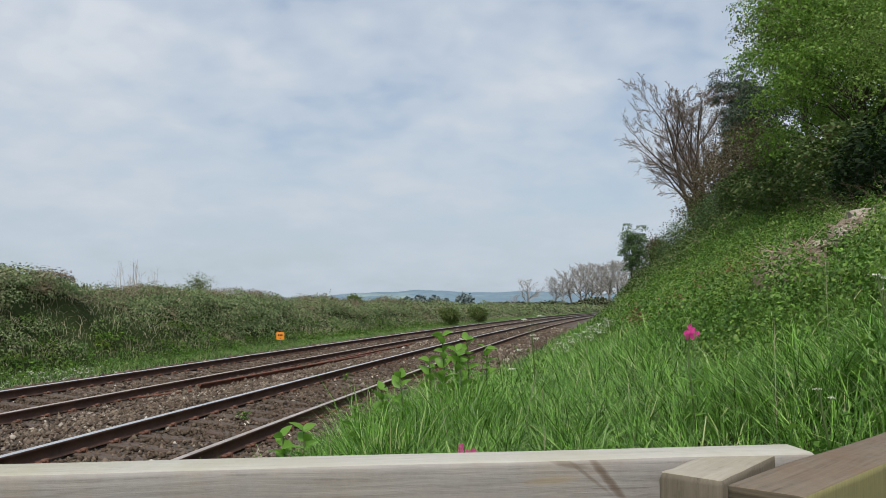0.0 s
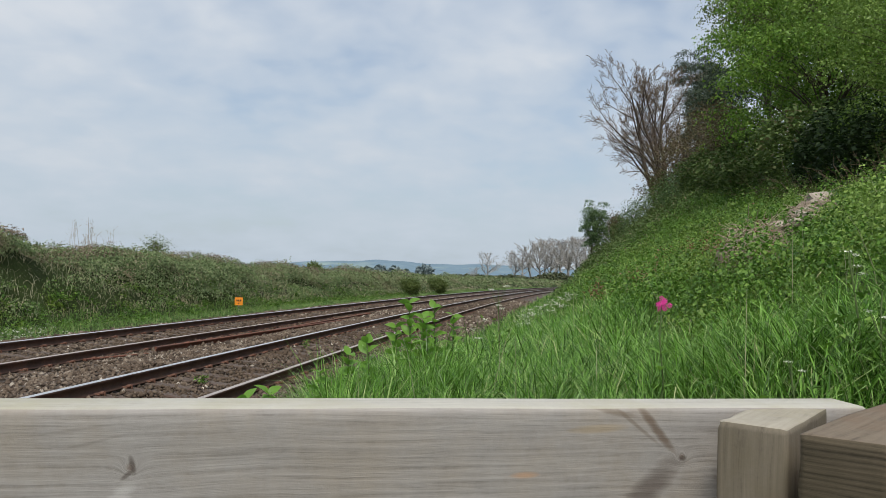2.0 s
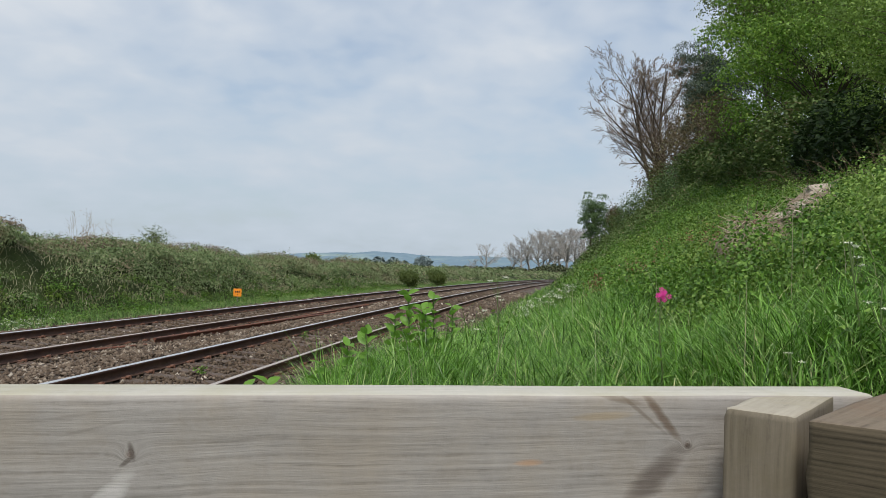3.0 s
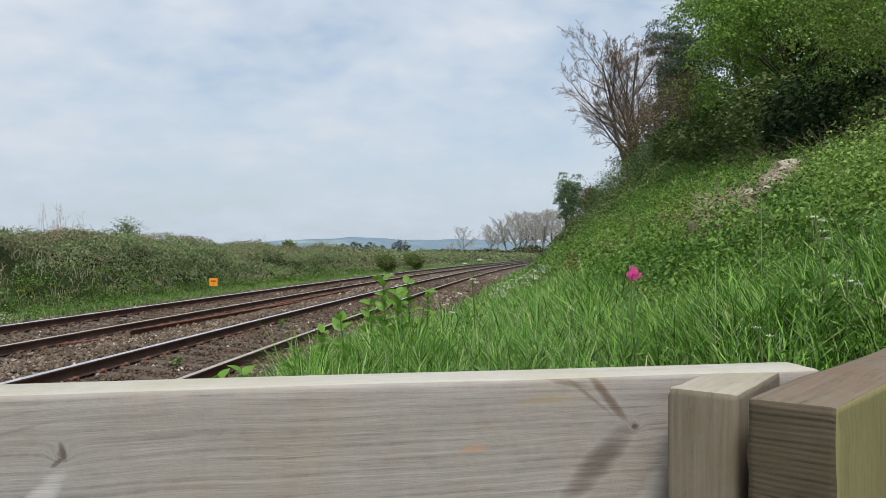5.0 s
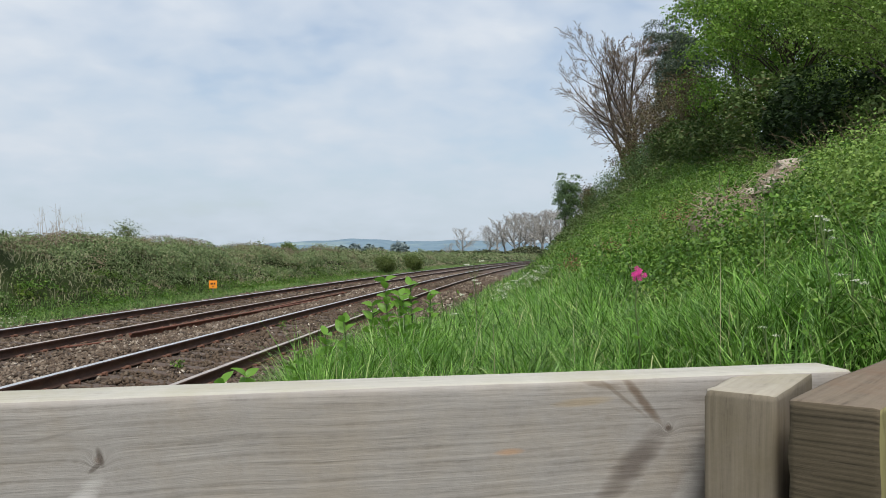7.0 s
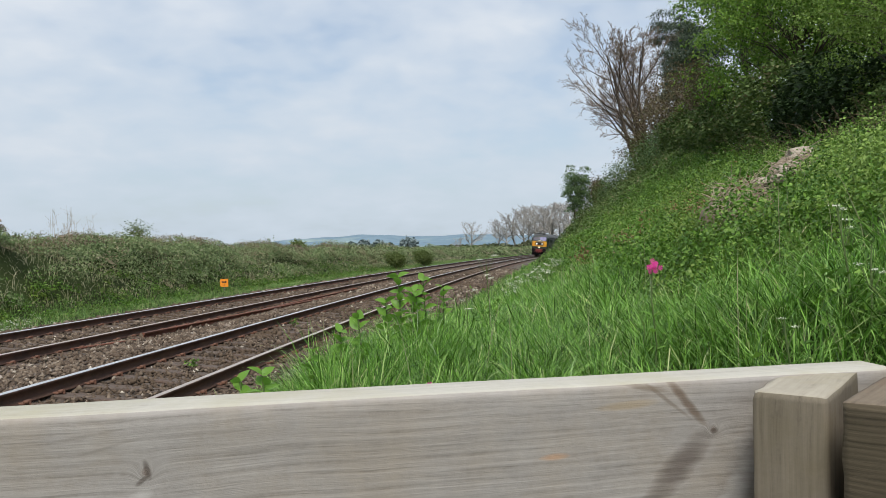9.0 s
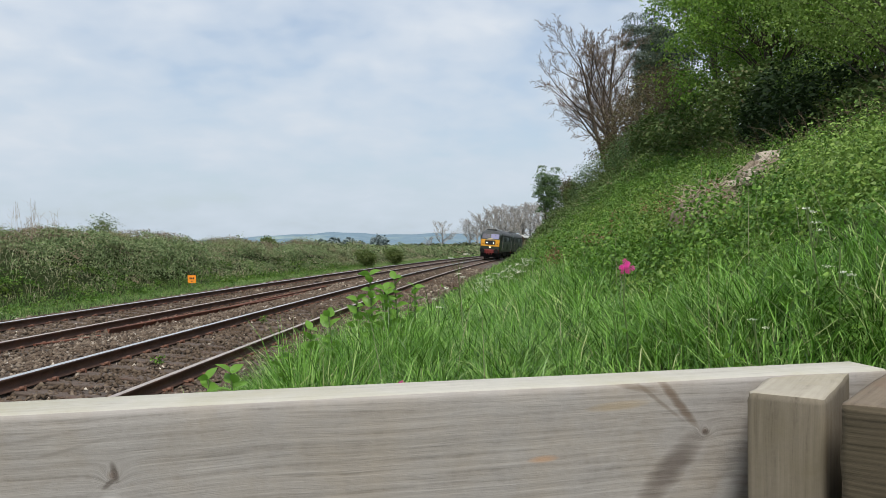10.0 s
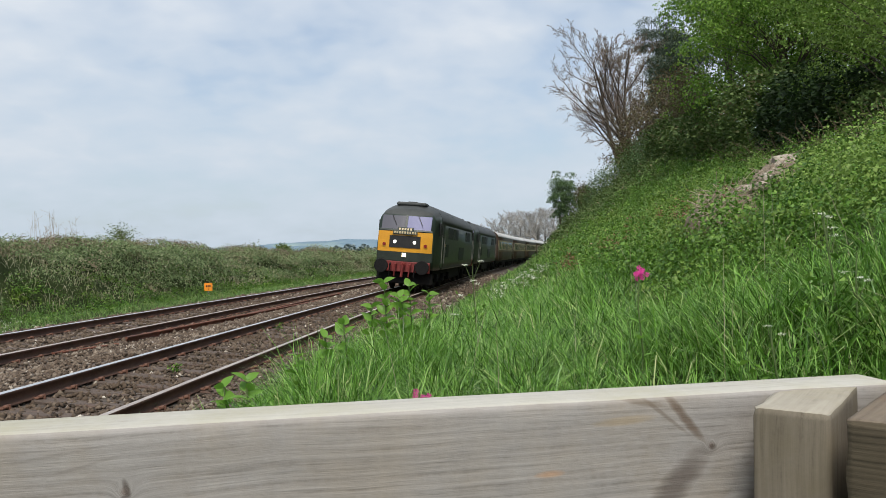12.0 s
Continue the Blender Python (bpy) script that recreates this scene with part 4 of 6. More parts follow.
def on_ground(s, o, lift=0.0):
    p = on_line(s, o, 0.0)
    p[..., 2] = ground_z(p[..., 0], p[..., 1]) + lift
    return p


HEAPS = [(28.7, 14.5), (28.2, 13.8), (27.7, 12.9), (27.2, 11.9), (25.4, 10.2), (24.5, 9.7), (23.7, 9.0)]


def clear(c):
    """Ground points that are not on the tipped spoil."""
    keep = np.ones(len(c), bool)
    for a, r in HEAPS:
        keep &= np.hypot(c[:, 0] - r * math.sin(radians(a)), c[:, 1] - r * math.cos(radians(a))) > 0.62
    return c[keep]


def stuff(name, vf, mat, label, category, smooth_it=False):
    return tagged(new(name, mesh_from(name, *vf, mat, smooth_it)), label, category, kind="stuff")


def joined(parts):
    V, F, n = [], [], 0
    for v, f in parts:
        V.append(v)
        F.append(f + n)
        n += len(v)
    return np.concatenate(V), np.concatenate(F)


def mounds(c, radius, height, per, jitter=0.25):
    """Points on low leafy mounds round the ground points c."""
    n = len(c)
    r = np.repeat(np.broadcast_to(radius, (n,)), per)
    h = np.repeat(np.broadcast_to(height, (n,)), per)
    a, q = rng.uniform(0, 2 * math.pi, n * per), np.sqrt(rng.uniform(0, 1, n * per))
    p = np.repeat(c, per, 0) + np.stack([np.cos(a) * q * r, np.sin(a) * q * r, h * (1 - q ** 2) * rng.uniform(1 - jitter * 2.4, 1 + jitter, n * per)], 1)
    return p


# -- near grass: tussocks of long blades that lean out from their middle
def build_near_grass():
    def tussocks(s0, s1, o0, o1, count, per, hgt, wid, spread, edge=None, stiff=0.28, fall=1.5):
        s, o = rng.uniform(s0, s1, count), rng.uniform(o0, o1, count)
        c = on_ground(s, o)
        keep = c[:, 1] > 1.6
        if edge is not None:
            keep &= o < edge + 0.45 * lumps(c[:, 0], c[:, 1], 0.9, 5.0) + 0.9 * smooth(6.5, 4.0, s)
        c = clear(c[keep])
        n = len(c)
        a = rng.uniform(0, 2 * math.pi, n * per)
        q = rng.uniform(0, 1, n * per) ** 0.7
        p = np.repeat(c, per, 0) + np.stack([np.cos(a) * q * spread, np.sin(a) * q * spread, np.full(n * per, -0.02)], 1)
        hh = np.repeat(rng.uniform(0.6, 1.25, n), per) * rng.uniform(0.55, 1.15, n * per) * hgt
        lean = np.repeat(rng.uniform(0, 2 * math.pi, n), per)
        way = np.where(rng.uniform(0, 1, n * per) < 0.4, lean, a) + rng.normal(0, 0.6, n * per)
        return arching(p, hh, rng.uniform(0.6, 1.3, n * per) * wid, way, stiff, fall)
    near = joined([tussocks(3.4, 7.0, 2.85, 3.6, 100, 46, 0.34, 0.0055, 0.09, None, 0.3, 1.7), tussocks(1.6, 6.6, 3.25, 7.6, 1080, 54, 0.43, 0.0054, 0.085, 6.25, 0.3, 1.9), tussocks(6.2, 10.5, 3.0, 6.7, 620, 46, 0.44, 0.0068, 0.10, 6.0, 0.3, 1.8), tussocks(10, 15, 2.9, 6.4, 420, 30, 0.44, 0.010, 0.14, 5.8), tussocks(5.0, 7.6, 3.55, 4.5, 110, 46, 0.58, 0.0065, 0.10, None, 0.2, 1.3), tussocks(4.2, 7.2, 3.3, 4.4, 120, 46, 0.42, 0.006, 0.10, None, 0.25, 1.7), tussocks(2.5, 15, 6.3, 10.8, 560, 26, 0.33, 0.006, 0.15)])
    stuff("long_grass", near, M["grass"], "long lush green grass arching in tussocks", "grass")
    far = joined([tussocks(14, 30, 2.9, 6.5, 650, 18, 0.38, 0.013, 0.22), tussocks(14, 30, 6.2, 11, 260, 18, 0.42, 0.013, 0.22), tussocks(26, 70, 3.1, 11, 800, 12, 0.40, 0.022, 0.35), tussocks(60, 150, 3.1, 10, 500, 10, 0.45, 0.05, 0.6)])
    stuff("bank_grass", far, M["grass"], "green grass on the cutting side", "grass")
    # seed stalks and dry bents
    k = 500
    p = on_ground(rng.uniform(3, 30, k), rng.uniform(3, 10, k))
    stuff("dry_bents", blades(p, rng.uniform(0.4, 0.8, k), 0.004, 0.35), M["dead_grass"], "thin dry grass bents", "grass")


build_near_grass()


# -- leafy weeds over the cutting side
def build_bank_weeds():
    parts, further = [], []
    for s0, s1, o0, o1, count, per, size in ((2.0, 9, 6.15, 10.8, 300, 250, 0.030), (7, 18, 5.9, 10.8, 420, 230, 0.040), (15, 34, 5.3, 11, 560, 130, 0.066), (30, 80, 4.4, 11.5, 600, 70, 0.125), (75, 150, 4.2, 11, 240, 40, 0.25)):
        s, o = rng.uniform(s0, s1, count), rng.uniform(o0, o1, count)
        c = on_ground(s, o)
        c = clear(c[(lumps(c[:, 0], c[:, 1], 1.1, 4.0) > -0.75) & (o > 5.2 + 1.7 * smooth(7.5, 4.5, s))])
        k = len(c)
        tall = rng.uniform(0.18, 0.62, k) * (1 + 0.6 * lumps(c[:, 0], c[:, 1], 1.1, 4.0))
        p, way = lobes(c, rng.uniform(0.16, 0.40, k) * (1 + 2 * size), tall, per)
        (parts if s0 < 28 else further).append(facing_leaves(p, way, rng.uniform(0.5, 1.35, len(p)) * size, 0.62))
    stuff("bank_undergrowth", joined(further), M["scrub_leaf"], "dull green undergrowth further along the cutting", "weeds")
    stuff("bank_weeds", joined(parts), M["weed"], "nettles and low leafy weeds on the cutting side", "weeds")
    k = 120
    c = on_ground(rng.uniform(6.5, 22, k), rng.uniform(6.9, 10.2, k), -0.05)
    for a, r in HEAPS:
        turn, far = np.degrees(np.arctan2(c[:, 0], c[:, 1])), np.hypot(c[:, 0], c[:, 1])
        c = c[~((np.abs(turn - a) < 2.2) & (far > r - 3.0) & (far < r + 0.8))]
    k = len(c)
    p, way = lobes(c, rng.uniform(0.3, 0.6, k), rng.uniform(0.35, 0.7, k), 620, deep=0.78)
    stuff("bramble_mounds", facing_leaves(p, way, rng.uniform(0.02, 0.048, len(p)), 0.7, 0.5), M["hawthorn_leaf"], "rounded mounds of fresh green bramble on the slope", "brambles")
    # upright nettles: leaves in pairs down a stalk
    n, per = 3600, 14
    s, o = rng.uniform(6.5, 32, n), rng.uniform(5.9, 11.5, n)
    c = on_ground(s, o)
    c = clear(c[lumps(c[:, 0], c[:, 1], 1.3, 9.0) > 0.05])
    n = len(c)
    h = rng.uniform(0.35, 0.95, n)
    t = rng.uniform(0.25, 1.0, (n, per))
    p = np.repeat(c, per, 0) + np.stack([rng.normal(0, 0.03, n * per), rng.normal(0, 0.03, n * per), (t * h[:, None]).ravel()], 1)
    stuff("nettles", leaves(p, (rng.uniform(0.6, 1.2, (n, per)) * (1.25 - 0.6 * t)).ravel() * 0.052, 0.42, -0.1, 0.6, 0.8), M["weed"], "upright green nettles on the cutting side", "weeds")
    # low scrub with a drier tint higher up
    parts = []
    s, o = rng.uniform(30, 80, 300), rng.uniform(6.5, 12.5, 300)
    c = on_ground(s, o)
    p = mounds(c, rng.uniform(0.4, 1.0, len(c)), rng.uniform(0.4, 0.9, len(c)), 90)
    stuff("bank_scrub", leaves(p, rng.uniform(0.07, 0.13, len(p)), 0.6, 0.2, tilt=1.0), M["scrub_leaf"], "dull green scrub high on the cutting", "scrub")


build_bank_weeds()


# -- the far side: verge grass, brambles, dead grass
def build_left_bank():
    parts = []
    for s0, s1, count, wid, h in ((6, 45, 17000, 0.014, 0.22), (40, 110, 9000, 0.034, 0.25), (100, 230, 4000, 0.09, 0.32)):
        s, o = rng.uniform(s0, s1, count), rng.uniform(-10.0, -6.95, count)
        parts.append(blades(on_ground(s, o, -0.01), rng.uniform(0.4, 1.2, count) * h, wid, 0.5))
    stuff("verge_grass", joined(parts), M["verge_grass"], "short green verge grass beside the ballast", "grass")
    parts, stems = [], []
    for s0, s1, count, per, size in ((4, 36, 230, 300, 0.072), (32, 72, 300, 170, 0.10), (66, 130, 380, 90, 0.18), (120, 260, 260, 45, 0.4)):
        s, o = rng.uniform(s0, s1, count), -9.9 - 4.4 * rng.uniform(0, 1, count) ** 0.8
        c = on_ground(s, o)
        big = 0.5 + 0.5 * lumps(c[:, 0], c[:, 1], 2.4, 7.0)
        keep = (big > 0.25) | (o < -11.6)
        c, big, o = c[keep], big[keep], o[keep]
        hgt = (0.15 + 0.65 * big) * rng.uniform(0.7, 1.25, len(c))
        p, way = lobes(c, rng.uniform(0.5, 1.35, len(c)) * (1 + size), hgt, per, deep=0.82)
        parts.append(facing_leaves(p, way, rng.uniform(0.5, 1.3, len(p)) * size, 0.75, 0.45))
        if s1 <= 130:
            for ci, hh in zip(c[::2], hgt[::2]):
                a = rng.uniform(0, 6.28)
                d = np.array([math.cos(a), math.sin(a), 0]) * rng.uniform(0.3, 0.8)
                q0 = ci + [0, 0, hh * 0.7]
                q1 = q0 + d * 0.5 + [0, 0, rng.uniform(0.12, 0.4)]
                q2 = q1 + d * 0.6 + [0, 0, rng.uniform(-0.15, 0.08)]
                r = 0.005 + 0.00006 * np.hypot(*ci[:2])
                stems += [[*q0, *q1, r, r * 0.8], [*q1, *q2, r * 0.8, r * 0.5]]
    k = 95
    s, o = rng.uniform(16, 80, k), rng.uniform(-13.8, -11.4, k)
    c = on_ground(s, o, -0.15)
    p, way = lobes(c, rng.uniform(0.9, 1.9, k), rng.uniform(0.4, 0.8, k), 1000, deep=0.88)
    parts.append(facing_leaves(p, way, rng.uniform(0.055, 0.115, len(p)), 0.75, 0.45))
    stuff("bramble_thicket", joined(parts), M["bramble"], "tangled brown and green bramble thicket on the low bank", "brambles")
    k = 75
    s, o = 14 + 56 * rng.uniform(0, 1, k) ** 1.4, rng.uniform(-14.0, -12.2, k)
    c = on_ground(s, o, 0.22)
    p, way = lobes(c, rng.uniform(0.5, 1.1, k), rng.uniform(0.28, 0.5, k), 380, deep=0.8)
    stuff("dry_brambles", facing_leaves(p, way, rng.uniform(0.045, 0.10, len(p)), 0.6, 0.6), M["dry_bramble"], "brown withered brambles on the crest of the bank", "brambles")
    stuff("bramble_stems", tubes(stems, 3), M["dry_stalk"], "arching bare bramble stems", "brambles")
    parts = []
    for s0, s1, count, wid, h in ((8, 45, 5500, 0.013, 0.55), (40, 110, 5500, 0.024, 0.5), (100, 230, 2500, 0.07, 0.5)):
        s, o = rng.uniform(s0, s1, count), rng.uniform(-13.5, -9.6, count)
        c = on_ground(s, o)
        keep = lumps(c[:, 0], c[:, 1], 2.4, 7.0) < 0.30 + 0.25 * smooth(40, 80, s)
        c = c[keep]
        parts.append(arching(c, rng.uniform(0.5, 1.2, len(c)) * h, wid, rng.uniform(0, 6.28, len(c)), 0.6, 2.2))
    stuff("dead_grass", joined(parts), M["dead_grass"], "pale dead grass among the brambles", "grass")
    # fresh green weeds low on the bank
    s, o = rng.uniform(6, 70, 520), rng.uniform(-11.0, -8.6, 520)
    c = on_ground(s, o)
    p = mounds(c, rng.uniform(0.25, 0.6, len(c)), rng.uniform(0.15, 0.4, len(c)), 60)
    stuff("verge_weeds", leaves(p, rng.uniform(0.05, 0.11, len(p)), 0.6, 0.1), M["weed"], "fresh green weeds at the foot of the bank", "weeds")


build_left_bank()


# -- trees
def grow(p, d, length, radius, level, rules, segs, tips):
    """One branch and, along it, its own branches."""
    steps = rules["steps"][level]
    kids = rules["kids"][level]
    pts, q, dd = [p], p, d
    for i in range(steps):
        dd = unit(dd + rng.normal(0, rules["bend"], 3) + np.array([0, 0, rules["rise"][level]]))
        q = q + dd * length / steps
        pts.append(q)
    for i in range(steps):
        t0, t1 = i / steps, (i + 1) / steps
        segs.append([*pts[i], *pts[i + 1], radius * (1 - 0.75 * t0), radius * (1 - 0.75 * t1)])
    if level + 1 >= len(rules["kids"]) + 1 or kids == 0:
        tips.append(pts[-1])
        tips.append((pts[-1] + pts[-2]) / 2)
        return
    for k in range(kids):
        t = rules["from"][level] + (1 - rules["from"][level]) * (k + rng.uniform(0, 1)) / kids
        i = min(steps - 1, int(t * steps))
        b = pts[i] + (pts[i + 1] - pts[i]) * (t * steps - i)
        ax = unit(pts[i + 1] - pts[i])
        off = unit(np.cross(ax, rng.normal(0, 1, 3)))
        ang = rules["angle"][level] * rng.uniform(0.75, 1.25)
        nd = unit(ax * math.cos(ang) + off * math.sin(ang))
        grow(b, nd, length * rules["ratio"][level] * rng.uniform(0.7, 1.2) * (1 - 0.45 * t), radius * (1 - 0.75 * t) * 0.62, level + 1, rules, segs, tips)


def tree(name, label, base, height, radius, rules, leaf=None, per=0, cloud=0.3, size=0.1, bark="bark", sides=5, stems=1, wide=0.6, low=0.0, twig=None, least=0.0, seed=3, splay=0.38):
    """A tree on an empty at its foot: trunk with limbs, and a crown of leaves or twigs."""
    global rng
    kept, rng = rng, np.random.default_rng(seed)
    base = np.array(base, float)
    segs, tips = [], []
    for i in range(stems):
        a = rng.uniform(0, 6.28)
        lean = 0.07 if stems < 3 else splay
        d = unit(np.array([math.cos(a) * lean, math.sin(a) * lean, 1.0]))
        grow(np.zeros(3), d, height * rng.uniform(0.85, 1.0), radius, 0, rules, segs, tips)
    t = tagged(new(name), label, "tree" if "tree" in name else "shrub")
    t.matrix_basis = Matrix.Translation(base)
    segs = np.array(segs)
    segs[:, 6:8] = np.maximum(segs[:, 6:8], least)
    thick = segs[:, 6] > radius * 0.16
    under(new("trunk", mesh_from("trunk", *tubes(segs[thick], sides), M[bark], True)), t)
    if (~thick).any():
        under(new("fine_canopy", mesh_from("fine_canopy", *tubes(segs[~thick], 3), M[twig or bark])), t)
    if leaf:
        tp = np.array(tips)
        tp = tp[tp[:, 2] > low]
        p = np.repeat(tp, per, 0) + rng.normal(0, cloud, (len(tp) * per, 3)) * [1, 1, 0.7]
        under(new("crown", mesh_from("crown", *leaves(p, rng.uniform(0.6, 1.3, len(p)) * size, wide, 0.0, tilt=1.3), M[leaf])), t)
    rng = kept
    return t


BARE = {"steps": [5, 4, 4, 3, 2], "kids": [11, 7, 6, 4, 0], "bend": 0.13, "rise": [0.10, 0.10, 0.08, 0.04, 0.02], "from": [0.2, 0.2, 0.15, 0.15], "angle": [0.75, 0.65, 0.65, 0.7], "ratio": [0.6, 0.52, 0.5, 0.6]}
SCRUB = {"steps": [4, 3, 3, 2], "kids": [6, 5, 4, 0], "bend": 0.2, "rise": [0.1, 0.1, 0.05, 0.0], "from": [0.1, 0.15, 0.2], "angle": [0.7, 0.7, 0.7], "ratio": [0.7, 0.6, 0.6]}


NARROW = {"steps": [4, 3, 3, 2], "kids": [9, 4, 3, 0], "bend": 0.2, "rise": [0.2, 0.1, 0.05, 0.0], "from": [0.1, 0.3, 0.3], "angle": [0.8, 0.7, 0.7], "ratio": [0.42, 0.5, 0.5]}
FAR = {"steps": [4, 4, 3, 2], "kids": [15, 8, 6, 0], "bend": 0.10, "rise": [0.06, 0.12, 0.08, 0.03], "from": [0.25, 0.2, 0.2], "angle": [0.8, 0.55, 0.6], "ratio": [0.62, 0.45, 0.5]}
M["ivy_leaf"] = leaf_material("ivy_leaf", [(0.0, (0.05, 0.095, 0.04)), (0.6, (0.11, 0.19, 0.07)), (1.0, (0.20, 0.30, 0.12))], 0.35, 0.5)
M["brown_leaf"] = leaf_material("brown_leaf", [(0.0, (0.10, 0.08, 0.045)), (0.6, (0.16, 0.125, 0.075)), (1.0, (0.20, 0.19, 0.09))], 0.2, 0.8)


def spot(angle, r, sink=0.1):
    """A place on the ground r metres off, angle degrees to the right of +Y."""
    x, y = r * math.sin(radians(angle)), r * math.cos(radians(angle))
    return x, y, float(ground_z(x, y)) - sink


def leafy_tree(name, label, angle, r, middle, wide, tall, count, lobe, per, size, leaf, seed, radius=0.2, blade=0.6):
    """A tree whose crown is built of leafy masses on its limbs; middle: height of the crown's centre over the eye's level ground."""
    global rng
    kept, rng = rng, np.random.default_rng(seed)
    x, y, z = spot(angle, r)
    t = tagged(new(name), label, "tree" if "tree" in name else "shrub")
    t.matrix_basis = Matrix.Translation((x, y, z))
    mid = np.array([0, 0, middle - z])
    d = unit(rng.normal(0, 1, (count, 3)) + [0, 0, 0.1])
    c = mid + d * rng.uniform(0.12, 1.0, (count, 1)) ** 0.5 * [wide, wide, tall]
    c = c[c[:, 2] > 0.4]
    segs = []
    stem = [np.array([0.06 * i * math.sin(i + seed), 0.06 * i * math.cos(i * 2 + seed), (mid[2] + tall * 0.5) * i / 6]) for i in range(7)]
    segs += stalk(stem, radius, radius * 0.35)
    for q in c:
        k = int(np.clip(6 * (q[2] - 0.35 * np.hypot(q[0], q[1]) - 0.3) / stem[-1][2], 1, 6))
        b = stem[k]
        m = (b + q) / 2 + [0, 0, 0.12 * np.linalg.norm(q - b)]
        segs += [[*b, *m, radius * 0.17, radius * 0.09], [*m, *q, radius * 0.09, radius * 0.03]]
    under(new("trunk", mesh_from("trunk", *tubes(segs, 5), M["bark"], True)), t)
    p, way = lobes(c, rng.uniform(0.6, 1.25, len(c)) * lobe, rng.uniform(0.45, 0.75, len(c)) * lobe, per, -0.55, 0.74)
    under(new("crown", mesh_from("crown", *facing_leaves(p, way, rng.uniform(0.6, 1.3, len(p)) * size, blade, 0.55), M[leaf])), t)
    rng = kept
    return t


def build_trees():
    leafy_tree("hawthorn_tree", "leafy pale green hawthorn tree leaning over the slope", 36.2, 17.5, 6.8, 2.6, 2.9, 115, 0.72, 480, 0.06, "hawthorn_leaf", 11, 0.11)
    leafy_tree("maple_tree", "broad green tree with a full layered crown", 28.6, 25.5, 8.7, 3.2, 3.8, 125, 1.0, 400, 0.10, "tree_leaf", 12, 0.18)
    leafy_tree("maple_tree", "tall leafy green tree with a dense crown", 34.0, 27.0, 10.0, 3.7, 4.5, 115, 1.2, 360, 0.12, "tree_leaf", 14, 0.2)
    leafy_tree("ash_tree", "tall tree with thin light olive green young leaves", 25.3, 33.0, 12.0, 2.3, 3.4, 115, 0.75, 260, 0.10, "olive_leaf", 13, 0.14)
    leafy_tree("ash_tree", "tall green tree behind the front row", 30.0, 38.0, 14.0, 4.5, 5.5, 90, 1.3, 240, 0.17, "tree_leaf", 16, 0.28)
    leafy_tree("hawthorn_tree", "dense green tree at the top of the slope", 42.0, 19.0, 7.0, 2.6, 3.2, 70, 0.75, 260, 0.095, "tree_leaf", 15)
    leafy_tree("ash_tree", "slender tree with sparse olive green leaves", 26.6, 41.0, 14.0, 2.8, 4.2, 85, 0.95, 220, 0.12, "olive_leaf", 18, 0.2)
    leafy_tree("pine_tree", "dark green pine tree with ragged tufted boughs", 22.2, 47.0, 10.0, 2.1, 4.0, 110, 0.62, 330, 0.22, "needle", 19, 0.16, 0.16)
    leafy_tree("pine_tree", "dark pine tree standing at the wood edge", 21.0, 52.0, 14.6, 1.9, 2.0, 44, 0.62, 330, 0.22, "needle", 20, 0.14, 0.16)
    tree("bare_tree", "leafless grey brown tree with upswept fine branches", spot(18.5, 50, 0.4), 8.6, 0.17, BARE, twig="twig", stems=4, least=0.009, seed=8, splay=0.2)
    for a, r, h, lab in ((19.6, 46, 3.6, "leafless brown shrub under the pine"), (21.0, 43, 4.4, "brown leafless shrub on the cutting edge"), (22.6, 37, 3.8, "twiggy brown shrub among the trees"), (18.4, 49, 2.4, "leafless brown shrub beside the bare tree"), (15.3, 52, 2.0, "low leafless brown shrub")):
        tree("brown_shrub", lab, spot(a, r), h, 0.05, SCRUB, "brown_leaf", 4, 0.25, 0.11, bark="twig", stems=5)
    leafy_tree("ivy_shrub", "upright shrub thick with dark green ivy leaves", 13.75, 46, 4.75, 0.75, 1.7, 48, 0.42, 130, 0.10, "ivy_leaf", 21, 0.07)


build_trees()


def build_slope_bushes():
    rows = [(14.2, 50, 0.9, 1.1), (15.2, 48, 1.0, 1.9), (15.9, 47, 1.2, 2.1), (16.6, 46, 1.1, 2.2), (17.6, 44, 1.3, 2.1), (18.6, 42, 1.3, 2.0), (19.8, 40, 1.4, 2.0), (21.0, 40, 1.4, 1.8), (22.2, 38, 1.3, 1.8), (23.6, 35, 1.3, 1.6), (13.6, 40, 0.7, 0.8), (14.6, 43, 0.9, 1.0)]
    for i, (a, r, w, h) in enumerate(rows):
        x, y, z = spot(a, r)
        n = 2200
        d = unit(rng.normal(0, 1, (n, 3)))
        d[:, 2] = np.abs(d[:, 2])
        q = rng.uniform(0.3, 1.0, n)[:, None] ** 0.5
        p = d * q * [w, w, h] * (1 + 0.28 * lumps(d[:, 0] * 3, d[:, 1] * 3 + d[:, 2] * 2, 1.0, a))[:, None] + [x, y, z - 0.1]
        ob = new("slope_bush", mesh_from("slope_bush", *leaves(p, rng.uniform(0.06, 0.13, n), 0.55, 0.1, tilt=1.2), M["scrub_leaf" if i % 3 else "ivy_leaf"]))
        tagged(ob, "loose green bush on the upper slope", "bush", group="slope bushes")


build_slope_bushes()


